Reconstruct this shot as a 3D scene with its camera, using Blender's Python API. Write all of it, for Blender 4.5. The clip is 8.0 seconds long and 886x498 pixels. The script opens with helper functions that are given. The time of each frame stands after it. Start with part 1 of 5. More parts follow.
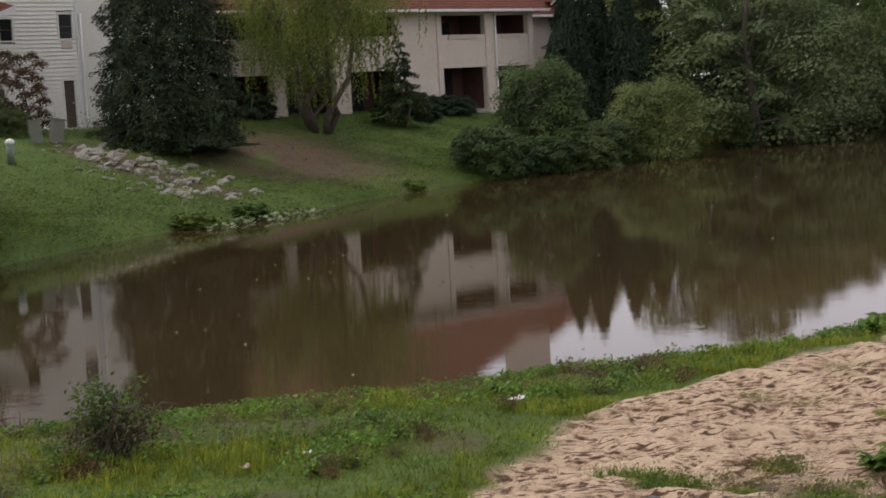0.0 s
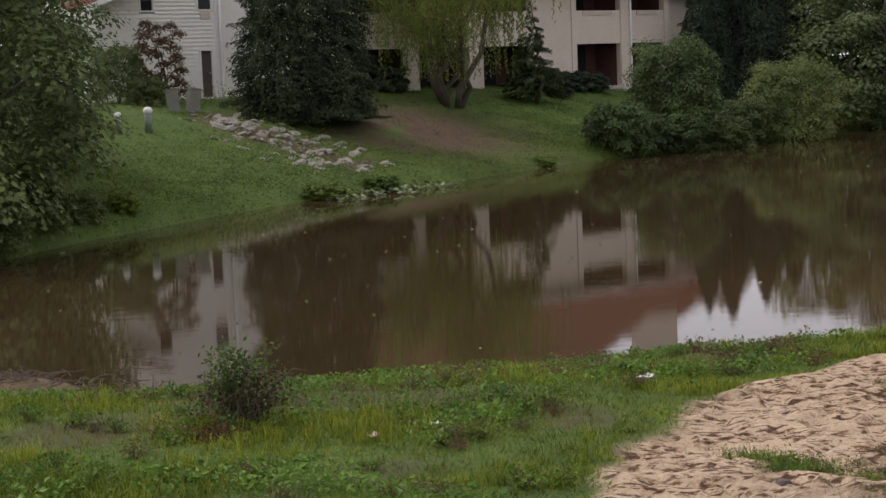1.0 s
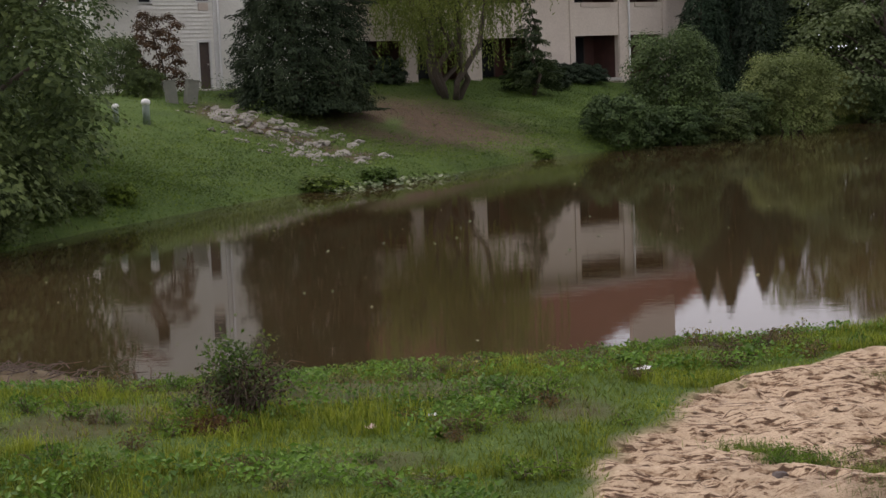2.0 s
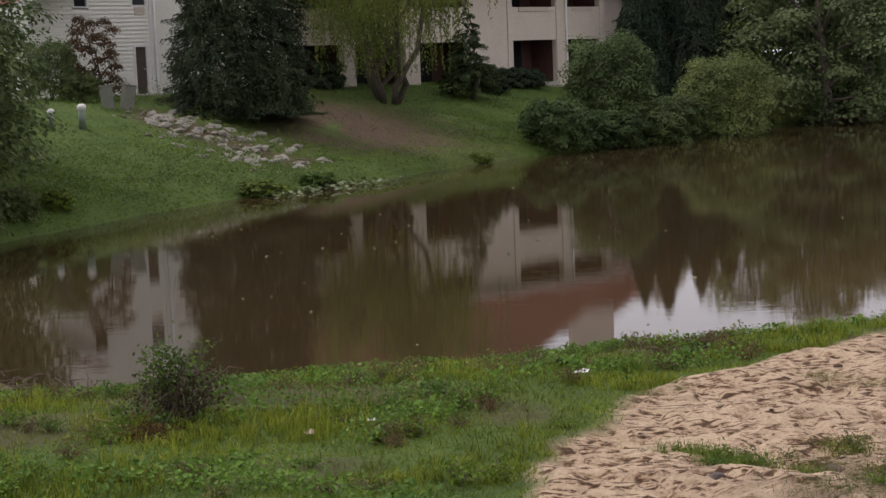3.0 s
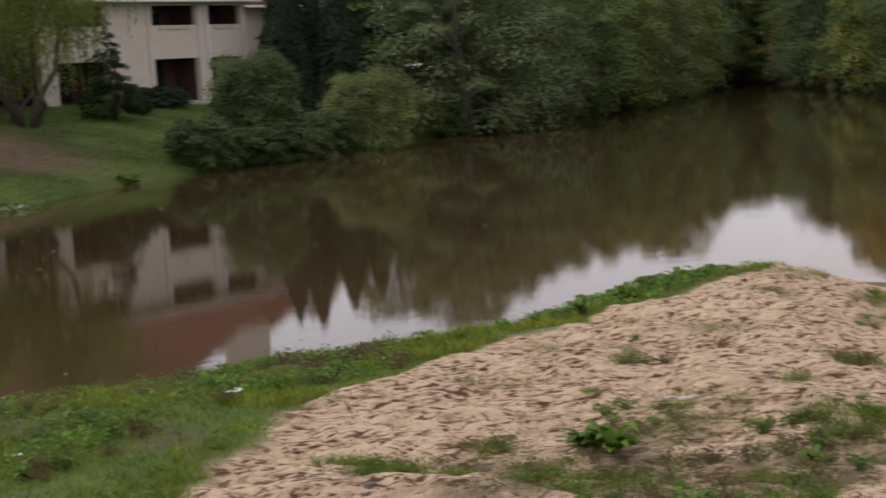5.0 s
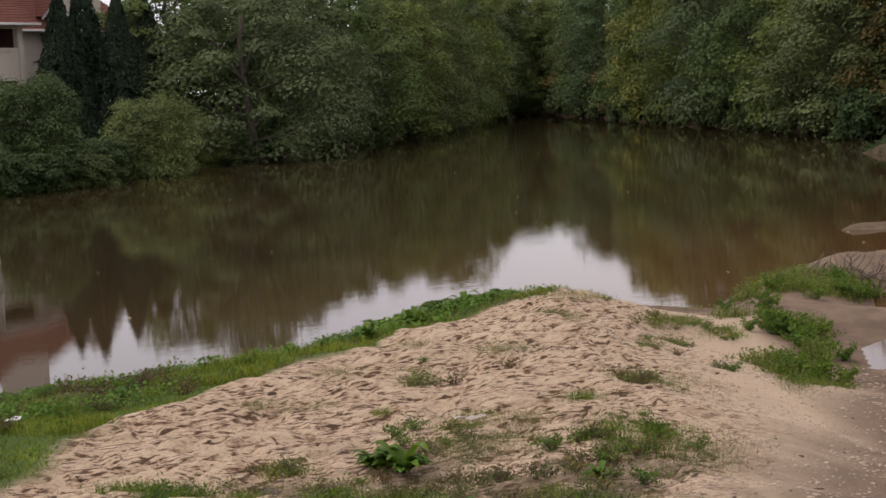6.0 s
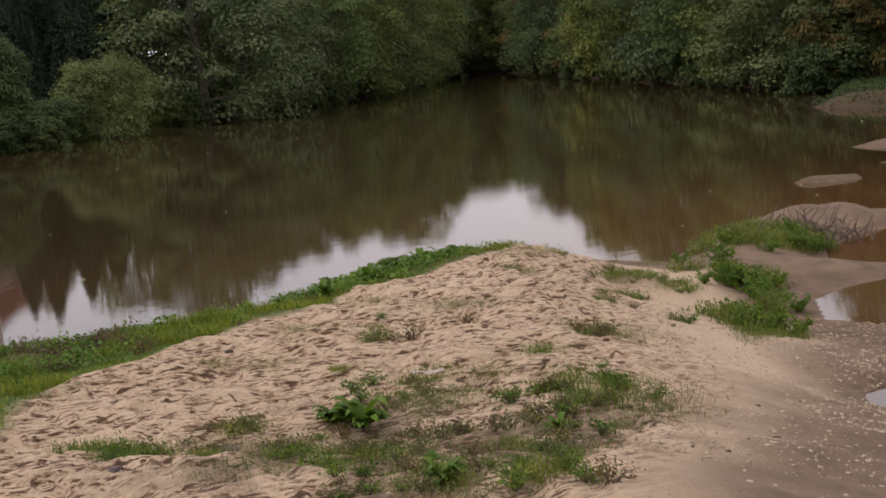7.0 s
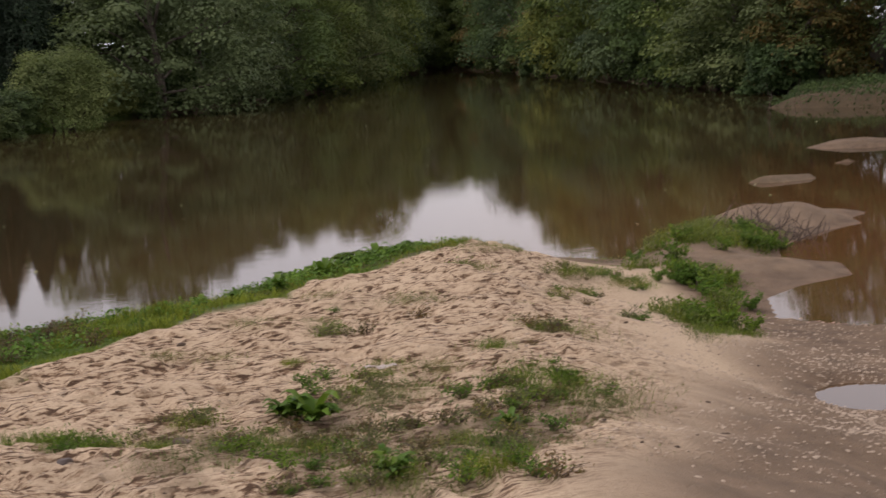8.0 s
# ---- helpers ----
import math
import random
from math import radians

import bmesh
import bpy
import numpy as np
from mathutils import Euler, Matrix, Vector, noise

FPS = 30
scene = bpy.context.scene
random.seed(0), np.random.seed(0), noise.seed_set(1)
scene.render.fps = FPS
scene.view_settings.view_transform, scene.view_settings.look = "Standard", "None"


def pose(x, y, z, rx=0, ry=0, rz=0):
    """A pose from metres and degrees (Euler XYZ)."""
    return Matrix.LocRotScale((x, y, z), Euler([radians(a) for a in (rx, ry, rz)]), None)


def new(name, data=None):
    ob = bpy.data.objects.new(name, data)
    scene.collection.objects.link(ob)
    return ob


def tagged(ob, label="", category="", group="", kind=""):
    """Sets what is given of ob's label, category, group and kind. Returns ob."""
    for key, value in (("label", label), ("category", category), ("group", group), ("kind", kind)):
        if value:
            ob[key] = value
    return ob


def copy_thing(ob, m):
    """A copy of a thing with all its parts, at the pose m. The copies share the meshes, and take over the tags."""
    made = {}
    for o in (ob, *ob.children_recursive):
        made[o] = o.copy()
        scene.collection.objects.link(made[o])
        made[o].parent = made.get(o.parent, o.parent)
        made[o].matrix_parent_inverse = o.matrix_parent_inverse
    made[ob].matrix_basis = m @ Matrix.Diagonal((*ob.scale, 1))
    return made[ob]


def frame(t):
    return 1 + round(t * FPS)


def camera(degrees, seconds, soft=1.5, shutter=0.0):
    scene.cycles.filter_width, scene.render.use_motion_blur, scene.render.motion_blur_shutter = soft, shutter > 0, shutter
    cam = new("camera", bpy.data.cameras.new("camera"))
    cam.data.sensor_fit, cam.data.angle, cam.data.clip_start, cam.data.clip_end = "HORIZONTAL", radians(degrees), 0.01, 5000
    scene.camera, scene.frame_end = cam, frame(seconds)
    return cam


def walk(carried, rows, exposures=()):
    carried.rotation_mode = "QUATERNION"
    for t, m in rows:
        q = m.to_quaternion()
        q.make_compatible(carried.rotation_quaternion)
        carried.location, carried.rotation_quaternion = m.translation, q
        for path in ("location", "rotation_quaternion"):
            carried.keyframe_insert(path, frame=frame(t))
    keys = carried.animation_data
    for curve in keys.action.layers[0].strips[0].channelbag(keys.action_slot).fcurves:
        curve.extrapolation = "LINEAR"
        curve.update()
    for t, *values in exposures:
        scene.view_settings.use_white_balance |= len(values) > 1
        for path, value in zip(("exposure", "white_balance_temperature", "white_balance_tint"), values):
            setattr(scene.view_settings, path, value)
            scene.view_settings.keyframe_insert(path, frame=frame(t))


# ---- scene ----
cam = camera(31.82, 8.0, soft=1.5, shutter=0.3)
# seconds, eye, then the turns about x, y and z
ROWS = [
    (0.0, 0.000, 0.000, 3.300, 84.32, 3.18, -0.32),
    (0.2, -0.006, -0.010, 3.300, 83.92, 3.35, 0.59),
    (0.5, -0.016, -0.026, 3.301, 84.23, 2.70, 2.51),
    (0.8, -0.023, -0.004, 3.291, 83.89, 2.38, 4.01),
    (1.0, -0.028, 0.010, 3.285, 83.65, 2.24, 4.51),
    (1.2, -0.027, 0.008, 3.286, 83.46, 2.22, 4.54),
    (2.3, -0.023, -0.000, 3.290, 83.34, 2.14, 4.29),
    (2.5, -0.022, -0.002, 3.291, 83.40, 2.23, 3.19),
    (2.7, -0.020, -0.000, 3.291, 83.36, 2.26, 2.42),
    (3.0, -0.017, 0.002, 3.290, 83.42, 2.24, 2.19),
    (3.2, -0.019, 0.006, 3.288, 83.36, 1.67, 2.82),
    (3.5, -0.022, 0.012, 3.284, 83.28, 0.90, 5.16),
    (3.7, -0.017, 0.016, 3.282, 83.36, 1.38, 3.99),
    (4.0, -0.009, 0.022, 3.280, 83.42, 1.84, 0.48),
    (4.2, 0.001, 0.014, 3.282, 83.35, 2.39, -1.53),
    (4.5, 0.017, 0.002, 3.285, 83.40, 2.23, -5.02),
    (4.8, 0.027, -0.011, 3.291, 83.53, 2.44, -7.89),
    (5.0, 0.033, -0.020, 3.295, 83.39, 3.39, -10.76),
    (5.2, 0.029, -0.014, 3.284, 83.24, 3.39, -13.25),
    (6.3, 0.009, 0.016, 3.225, 84.21, 2.66, -19.03),
    (6.5, 0.005, 0.022, 3.214, 84.08, 2.65, -18.71),
    (6.8, 0.008, 0.032, 3.210, 83.24, 3.04, -19.67),
    (7.0, 0.010, 0.038, 3.207, 82.46, 3.20, -20.36),
    (7.3, 0.009, 0.031, 3.199, 81.69, 4.71, -20.23),
    (7.5, 0.008, 0.026, 3.194, 81.23, 4.26, -19.96),
    (7.7, 0.015, 0.022, 3.196, 81.69, 4.01, -20.52),
    (8.0, 0.026, 0.015, 3.199, 82.25, 2.44, -21.86),
]
walk(cam, [(t, pose(x, y, z, rx, ry, rz)) for t, x, y, z, rx, ry, rz in ROWS], exposures=[(0.0, 0.07, 6450, 18), (5.0, 0.03, 6480, 18), (6.5, 0.0, 6570, 19), (8.0, -0.04, 6570, 19)])

# ---- light: a bright overcast sky with a weak, wide sun ----
SUN_HEIGHT, SUN_TURN = 56, 300
world = bpy.data.worlds.new("world")
scene.world = world
world.use_nodes = True
wt = world.node_tree
wt.nodes.clear()
sky = wt.nodes.new("ShaderNodeTexSky")
sky.sky_type, sky.sun_disc = "NISHITA", False
sky.sun_elevation, sky.sun_rotation = radians(SUN_HEIGHT), radians(SUN_TURN)
clear = wt.nodes.new("ShaderNodeBackground")
clear.inputs["Strength"].default_value = 0.05
wt.links.new(sky.outputs[0], clear.inputs["Color"])
coord = wt.nodes.new("ShaderNodeTexCoord")
cloud = wt.nodes.new("ShaderNodeTexNoise")
cloud.inputs["Scale"].default_value, cloud.inputs["Detail"].default_value = 2.5, 5
wt.links.new(coord.outputs["Generated"], cloud.inputs["Vector"])
tone = wt.nodes.new("ShaderNodeValToRGB")
tone.color_ramp.elements[0].position, tone.color_ramp.elements[1].position = 0.3, 0.7
tone.color_ramp.elements[0].color, tone.color_ramp.elements[1].color = (0.80, 0.82, 0.88, 1), (1, 0.98, 0.97, 1)
wt.links.new(cloud.outputs["Fac"], tone.inputs["Fac"])
grey = wt.nodes.new("ShaderNodeBackground")
grey.inputs["Strength"].default_value = 1.12
wt.links.new(tone.outputs["Color"], grey.inputs["Color"])
mixed = wt.nodes.new("ShaderNodeMixShader")
mixed.inputs[0].default_value = 0.85
wt.links.new(clear.outputs[0], mixed.inputs[1])
wt.links.new(grey.outputs[0], mixed.inputs[2])
out = wt.nodes.new("ShaderNodeOutputWorld")
wt.links.new(mixed.outputs[0], out.inputs["Surface"])

sun_data = bpy.data.lights.new("sun", "SUN")
sun_data.energy, sun_data.angle, sun_data.color = 1.5, radians(12), (1, 0.95, 0.88)
sun = new("sun", sun_data)
sun.matrix_world = pose(0, 0, 40, 90 - SUN_HEIGHT, 0, -SUN_TURN + 180)


# ---- materials ----
def material(name):
    m = bpy.data.materials.new(name)
    m.use_nodes = True
    return m, m.node_tree, m.node_tree.nodes["Principled BSDF"]


def node(tree, kind, **inputs):
    n = tree.nodes.new(kind)
    for key, value in inputs.items():
        n.inputs[key.replace("_", " ")].default_value = value
    return n


def noise_of(tree, scale, detail=4, rough=0.6, stretch=None, local=True):
    c = tree.nodes.new("ShaderNodeTexCoord")
    n = node(tree, "ShaderNodeTexNoise", Scale=scale, Detail=detail, Roughness=rough)
    source = c.outputs["Object"]
    if stretch:
        mp = tree.nodes.new("ShaderNodeMapping")
        mp.inputs["Scale"].default_value = stretch
        tree.links.new(source, mp.inputs["Vector"])
        source = mp.outputs[0]
    tree.links.new(source, n.inputs["Vector"])
    return n.outputs["Fac"]


def ramp(tree, fac, stops):
    r = tree.nodes.new("ShaderNodeValToRGB")
    while len(r.color_ramp.elements) < len(stops):
        r.color_ramp.elements.new(0.5)
    for e, (p, c) in zip(r.color_ramp.elements, stops):
        e.position, e.color = p, (*c, 1)
    tree.links.new(fac, r.inputs["Fac"])
    return r.outputs["Color"]


def mix(tree, fac, a, b, how="MIX"):
    m = tree.nodes.new("ShaderNodeMix")
    m.data_type, m.blend_type = "RGBA", how
    for value, slot in ((fac, 0), (a, 6), (b, 7)):
        if isinstance(value, bpy.types.NodeSocket):
            tree.links.new(value, m.inputs[slot])
        elif slot == 0:
            m.inputs[0].default_value = value
        else:
            m.inputs[slot].default_value = (*value, 1)
    return m.outputs[2]


def bump(tree, shader, height, strength, distance):
    b = node(tree, "ShaderNodeBump", Strength=strength, Distance=distance)
    tree.links.new(height, b.inputs["Height"])
    tree.links.new(b.outputs[0], shader.inputs["Normal"])
    return b


def plain(name, low, high, scale=6.0, rough=0.7, relief=0.15, metal=0.0, distance=0.01, stretch=None):
    """A surface between two colours, with stains, grain and relief."""
    m, t, p = material(name)
    wide = noise_of(t, scale, 5, 0.65, stretch)
    fine = noise_of(t, scale * 9, 3, 0.6, stretch)
    colour = ramp(t, wide, [(0.3, low), (0.7, high)])
    colour = mix(t, 0.35, colour, ramp(t, fine, [(0.25, [c * 0.6 for c in low]), (0.75, high)]))
    t.links.new(colour, p.inputs["Base Color"])
    p.inputs["Roughness"].default_value, p.inputs["Metallic"].default_value = rough, metal
    bump(t, p, fine, relief, distance)
    return m


def leafy(name, colours, rough=0.55, through_light=0.32, patch=0.5):
    """Leaves: each its own shade, drifting in patches over the crown and from plant to plant."""
    m, t, p = material(name)
    geo = t.nodes.new("ShaderNodeNewGeometry")
    shade = ramp(t, geo.outputs["Random Per Island"], [(i / (len(colours) - 1), c) for i, c in enumerate(colours)])
    # random tone, ranged widely to paint lit and shaded clumps into the colour
    drift = ramp(t, noise_of(t, patch, 3), [(0.3, (0.5, 0.55, 0.5)), (0.7, (1.35, 1.28, 1.15))])
    info = t.nodes.new("ShaderNodeObjectInfo")
    own = ramp(t, info.outputs["Random"], [(0, (0.75, 0.85, 0.8)), (0.5, (1, 1, 1)), (1, (1.25, 1.1, 0.85))])
    colour = mix(t, 1.0, mix(t, 1.0, shade, drift, "MULTIPLY"), own, "MULTIPLY")
    t.links.new(colour, p.inputs["Base Color"])
    p.inputs["Roughness"].default_value = rough
    p.inputs["Specular IOR Level"].default_value = 0.15
    lit = node(t, "ShaderNodeBsdfTranslucent")
    t.links.new(colour, lit.inputs["Color"])
    both = t.nodes.new("ShaderNodeMixShader")
    both.inputs[0].default_value = through_light
    t.links.new(p.outputs[0], both.inputs[1])
    t.links.new(lit.outputs[0], both.inputs[2])
    t.links.new(both.outputs[0], t.nodes["Material Output"].inputs["Surface"])
    return m


def ground_material():
    m, t, p = material("ground")

    def mask(name):
        a = t.nodes.new("ShaderNodeAttribute")
        a.attribute_name = name
        return a.outputs["Fac"]

    turf = ramp(t, noise_of(t, 0.9, 6), [(0.3, (0.035, 0.066, 0.012)), (0.5, (0.065, 0.118, 0.018)), (0.7, (0.1, 0.145, 0.03))])
    turf = mix(t, 0.5, turf, ramp(t, noise_of(t, 14, 4), [(0.3, (0.04, 0.07, 0.013)), (0.7, (0.12, 0.18, 0.035))]))
    soil = ramp(t, noise_of(t, 2.5, 6), [(0.3, (0.05, 0.031, 0.018)), (0.7, (0.115, 0.07, 0.038))])
    soil = mix(t, 0.4, soil, ramp(t, noise_of(t, 30, 3), [(0.3, (0.03, 0.022, 0.014)), (0.7, (0.15, 0.105, 0.062))]))
    sand = ramp(t, noise_of(t, 1.1, 6), [(0.3, (0.5, 0.365, 0.24)), (0.7, (0.6, 0.455, 0.31))])
    sand = mix(t, 0.45, sand, ramp(t, noise_of(t, 38, 5, 0.7), [(0.28, (0.27, 0.19, 0.125)), (0.5, (0.53, 0.4, 0.275)), (0.75, (0.64, 0.51, 0.37))]))
    # dark blotches in the rough sand's colour stand in for shade in its pits
    crust_shade = ramp(t, noise_of(t, 9.0, 6, 0.78, (0.5, 2.0, 1)), [(0.54, (1.05, 1.05, 1.05)), (0.61, (0.68, 0.61, 0.56)), (0.69, (0.36, 0.3, 0.26))])
    sand = mix(t, mask("rough"), sand, mix(t, 1.0, sand, crust_shade, "MULTIPLY"))
    # finer dark dashes: shade under small overhangs, painted in broken patches
    dash_shade = ramp(t, noise_of(t, 24.0, 4, 0.62, (0.36, 1.5, 1)), [(0.5, (1, 1, 1)), (0.545, (0.5, 0.42, 0.38)), (0.6, (0.17, 0.13, 0.11))])
    broken = ramp(t, noise_of(t, 2.6, 4, 0.6, (0.8, 1.5, 1)), [(0.38, (0, 0, 0)), (0.47, (1, 1, 1))])
    marks = t.nodes.new("ShaderNodeMath")
    marks.operation = "MULTIPLY"
    t.links.new(broken, marks.inputs[0])
    t.links.new(mask("rough"), marks.inputs[1])
    sand = mix(t, marks.outputs[0], sand, mix(t, 1.0, sand, dash_shade, "MULTIPLY"))
    wet = ramp(t, noise_of(t, 3.0, 5), [(0.3, (0.105, 0.068, 0.042)), (0.7, (0.215, 0.143, 0.09))])
    colour = mix(t, mask("sand"), turf, sand)
    colour = mix(t, mask("bare"), colour, soil)
    colour = mix(t, mask("wet"), colour, wet)
    t.links.new(colour, p.inputs["Base Color"])
    r = t.nodes.new("ShaderNodeMapRange")
    r.inputs["To Min"].default_value, r.inputs["To Max"].default_value = 0.92, 0.82
    t.links.new(mask("wet"), r.inputs["Value"])
    t.links.new(r.outputs[0], p.inputs["Roughness"])
    p.inputs["Specular IOR Level"].default_value = 0.3
    high = t.nodes.new("ShaderNodeMath")
    high.operation = "ADD"
    t.links.new(noise_of(t, 55, 3, 0.7), high.inputs[0])
    t.links.new(noise_of(t, 13, 4, 0.7, (0.7, 1.5, 1)), high.inputs[1])
    bump(t, p, high.outputs[0], 0.85, 0.03)
    return m


def water_material():
    """Silty pond water: brown, redder over the shallows, with faint ripples."""
    m, t, p = material("pond_water")
    c = t.nodes.new("ShaderNodeTexCoord")
    d = t.nodes.new("ShaderNodeVectorMath")
    d.operation = "DISTANCE"
    d.inputs[1].default_value = (17, 17, 0)
    t.links.new(c.outputs["Object"], d.inputs[0])
    r = t.nodes.new("ShaderNodeMapRange")
    r.inputs["From Min"].default_value, r.inputs["From Max"].default_value = 4, 17
    r.inputs["To Min"].default_value, r.inputs["To Max"].default_value = 1, 0
    t.links.new(d.outputs["Value"], r.inputs["Value"])
    silt = ramp(t, noise_of(t, 0.12, 4), [(0.3, (0.038, 0.026, 0.012)), (0.7, (0.056, 0.036, 0.017))])
    colour = mix(t, r.outputs[0], silt, (0.12, 0.056, 0.022))
    t.links.new(colour, p.inputs["Base Color"])
    p.inputs["Roughness"].default_value, p.inputs["IOR"].default_value = 0.012, 1.5
    a = noise_of(t, 1.0, 3, 0.5, (0.8, 2.6, 1))
    b = noise_of(t, 7.0, 2, 0.5, (0.22, 2.6, 1))
    s = t.nodes.new("ShaderNodeMath")
    s.operation = "MULTIPLY_ADD"
    s.inputs[1].default_value = 0.55
    t.links.new(b, s.inputs[0])
    t.links.new(a, s.inputs[2])
    bump(t, p, s.outputs[0], 0.07, 0.0085)
    return m


def glass_material():
    m, t, p = material("window_glass")
    p.inputs["Base Color"].default_value = (0.02, 0.022, 0.024, 1)
    p.inputs["Roughness"].default_value = 0.06
    bump(t, p, noise_of(t, 1.5, 2), 0.05, 0.01)
    return m


GROUND, WATERY, GLASS = ground_material(), water_material(), glass_material()
STUCCO = plain("cream_stucco", (0.58, 0.50, 0.42), (0.68, 0.60, 0.51), 1.2, 0.85, 0.2)
SIDING = plain("white_siding", (0.70, 0.68, 0.61), (0.8, 0.78, 0.71), 1.5, 0.55, 0.08)
WHITE = plain("white_paint", (0.66, 0.65, 0.62), (0.78, 0.77, 0.74), 3, 0.5, 0.1)
SHINGLE = plain("red_shingle", (0.13, 0.043, 0.028), (0.22, 0.075, 0.048), 2.0, 0.85, 0.5, 0, 0.02)
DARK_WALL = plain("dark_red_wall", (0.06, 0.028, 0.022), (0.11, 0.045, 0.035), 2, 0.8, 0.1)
BROWN = plain("brown_door", (0.05, 0.033, 0.026), (0.085, 0.058, 0.046), 4, 0.6, 0.1)
BEIGE = plain("beige_panel", (0.52, 0.44, 0.37), (0.6, 0.51, 0.43), 3, 0.7, 0.1)
CONCRETE = plain("concrete", (0.36, 0.34, 0.30), (0.5, 0.47, 0.42), 4, 0.85, 0.3)
BARK = plain("bark", (0.045, 0.035, 0.026), (0.12, 0.095, 0.07), 5, 0.9, 0.8, 0, 0.03, (1, 1, 0.3))
TWIG = plain("dead_twig", (0.07, 0.05, 0.038), (0.17, 0.125, 0.095), 9, 0.9, 0.4)
STONE = plain("pale_stone", (0.15, 0.14, 0.115), (0.36, 0.33, 0.285), 5, 0.85, 0.5, 0, 0.02)
PEBBLE = plain("pebble", (0.22, 0.155, 0.1), (0.55, 0.43, 0.32), 3.1, 0.75, 0.3)
CLOD = plain("dark_clod", (0.05, 0.032, 0.022), (0.13, 0.085, 0.055), 12, 0.9, 0.5)
POST_PAINT = plain("green_post", (0.13, 0.17, 0.13), (0.2, 0.25, 0.19), 5, 0.6, 0.1)
BOX_GREEN = plain("utility_green", (0.12, 0.13, 0.10), (0.2, 0.2, 0.16), 5, 0.6, 0.1)
DULL_BAG = plain("dull_plastic", (0.36, 0.29, 0.25), (0.55, 0.47, 0.42), 9, 0.6, 0.2)
PAPER = plain("paper", (0.6, 0.58, 0.56), (0.8, 0.78, 0.76), 12, 0.7, 0.2)
PINKISH = plain("faded_wrapper", (0.45, 0.3, 0.26), (0.6, 0.46, 0.4), 12, 0.6, 0.2)
LEAF = leafy("tree_leaves", [(0.0945, 0.138, 0.046), (0.113, 0.164, 0.0536), (0.133, 0.189, 0.0626)])
LEAF_GREY = leafy("alder_leaves", [(0.0912, 0.127, 0.0625), (0.106, 0.148, 0.0716), (0.125, 0.168, 0.0816)])
LEAF_OLIVE = leafy("olive_leaves", [(0.121, 0.157, 0.0454), (0.145, 0.186, 0.0554), (0.167, 0.211, 0.0668)])
LEAF_LIGHT = leafy("pale_olive_leaves", [(0.13, 0.165, 0.055), (0.17, 0.21, 0.075), (0.21, 0.25, 0.1)])
NEEDLE_LIGHT = leafy("young_needles", [(0.045, 0.065, 0.03), (0.075, 0.105, 0.045), (0.11, 0.14, 0.06)], 0.6, 0.2)
LEAF_RUST = leafy("turning_leaves", [(0.084, 0.091, 0.028), (0.168, 0.126, 0.042), (0.238, 0.133, 0.049)])
LEAF_DULL = leafy("shrub_leaves", [(0.0562, 0.085, 0.035), (0.0938, 0.138, 0.0525), (0.138, 0.188, 0.075)])
NEEDLE = leafy("spruce_needles", [(0.0216, 0.0367, 0.0238), (0.0367, 0.0594, 0.0367), (0.0562, 0.0842, 0.0497)], 0.6, 0.1)
WILLOW = leafy("willow_leaves", [(0.106, 0.156, 0.0525), (0.163, 0.225, 0.075), (0.219, 0.294, 0.106)], 0.55, 0.4)
BROWN_LEAF = leafy("withered_leaves", [(0.045, 0.03, 0.02), (0.09, 0.055, 0.035), (0.13, 0.085, 0.05)])
GRASS = leafy("grass_blades", [(0.065, 0.1, 0.015), (0.13, 0.19, 0.026), (0.2, 0.275, 0.042), (0.2, 0.25, 0.05)], 0.5, 0.3, 1.6)
DRY = leafy("dry_grass", [(0.13, 0.085, 0.042), (0.2, 0.145, 0.075), (0.09, 0.11, 0.035)], 0.7, 0.3, 1.0)
WEED = leafy("weed_leaves", [(0.07, 0.13, 0.02), (0.13, 0.23, 0.035), (0.2, 0.31, 0.055)], 0.45, 0.3, 1.0)
COVER = leafy("bank_cover", [(0.045, 0.085, 0.014), (0.085, 0.145, 0.022), (0.14, 0.21, 0.042)], 0.5, 0.25, 0.6)
TUFT = leafy("sand_grass", [(0.13, 0.14, 0.05), (0.19, 0.21, 0.08), (0.27, 0.25, 0.13)], 0.6, 0.3, 2.0)
PAD = leafy("pale_pads", [(0.08, 0.11, 0.04), (0.18, 0.21, 0.1), (0.3, 0.31, 0.2)], 0.4, 0.1)


# ---- building blocks ----
def link(name, mesh, mat, parent=None, label=""):
    ob = new(name, mesh)
    if not mesh.materials:
        mesh.materials.append(mat)
    if parent:
        ob.parent = parent
    if label:
        ob["label"] = label
    return ob


def part(name, bm, mat, parent=None, label="", smooth_faces=False):
    """One mesh object from a bmesh, under a thing or a part."""
    mesh = bpy.data.meshes.new(name)
    for f in bm.faces:
        f.smooth = smooth_faces
    bm.to_mesh(mesh)
    bm.free()
    return link(name, mesh, mat, parent, label)


def mesh_np(name, verts, faces, smooth_faces=False):
    """A mesh from arrays of corners and of faces with one count of corners each."""
    mesh = bpy.data.meshes.new(name)
    count, side = faces.shape
    mesh.vertices.add(len(verts))
    mesh.vertices.foreach_set("co", np.ascontiguousarray(verts, np.float32).ravel())
    mesh.loops.add(count * side)
    mesh.loops.foreach_set("vertex_index", np.ascontiguousarray(faces, np.int32).ravel())
    mesh.polygons.add(count)
    mesh.polygons.foreach_set("loop_start", np.arange(0, count * side, side, dtype=np.int32))
    mesh.polygons.foreach_set("use_smooth", np.full(count, smooth_faces))
    mesh.update(calc_edges=True)
    return mesh


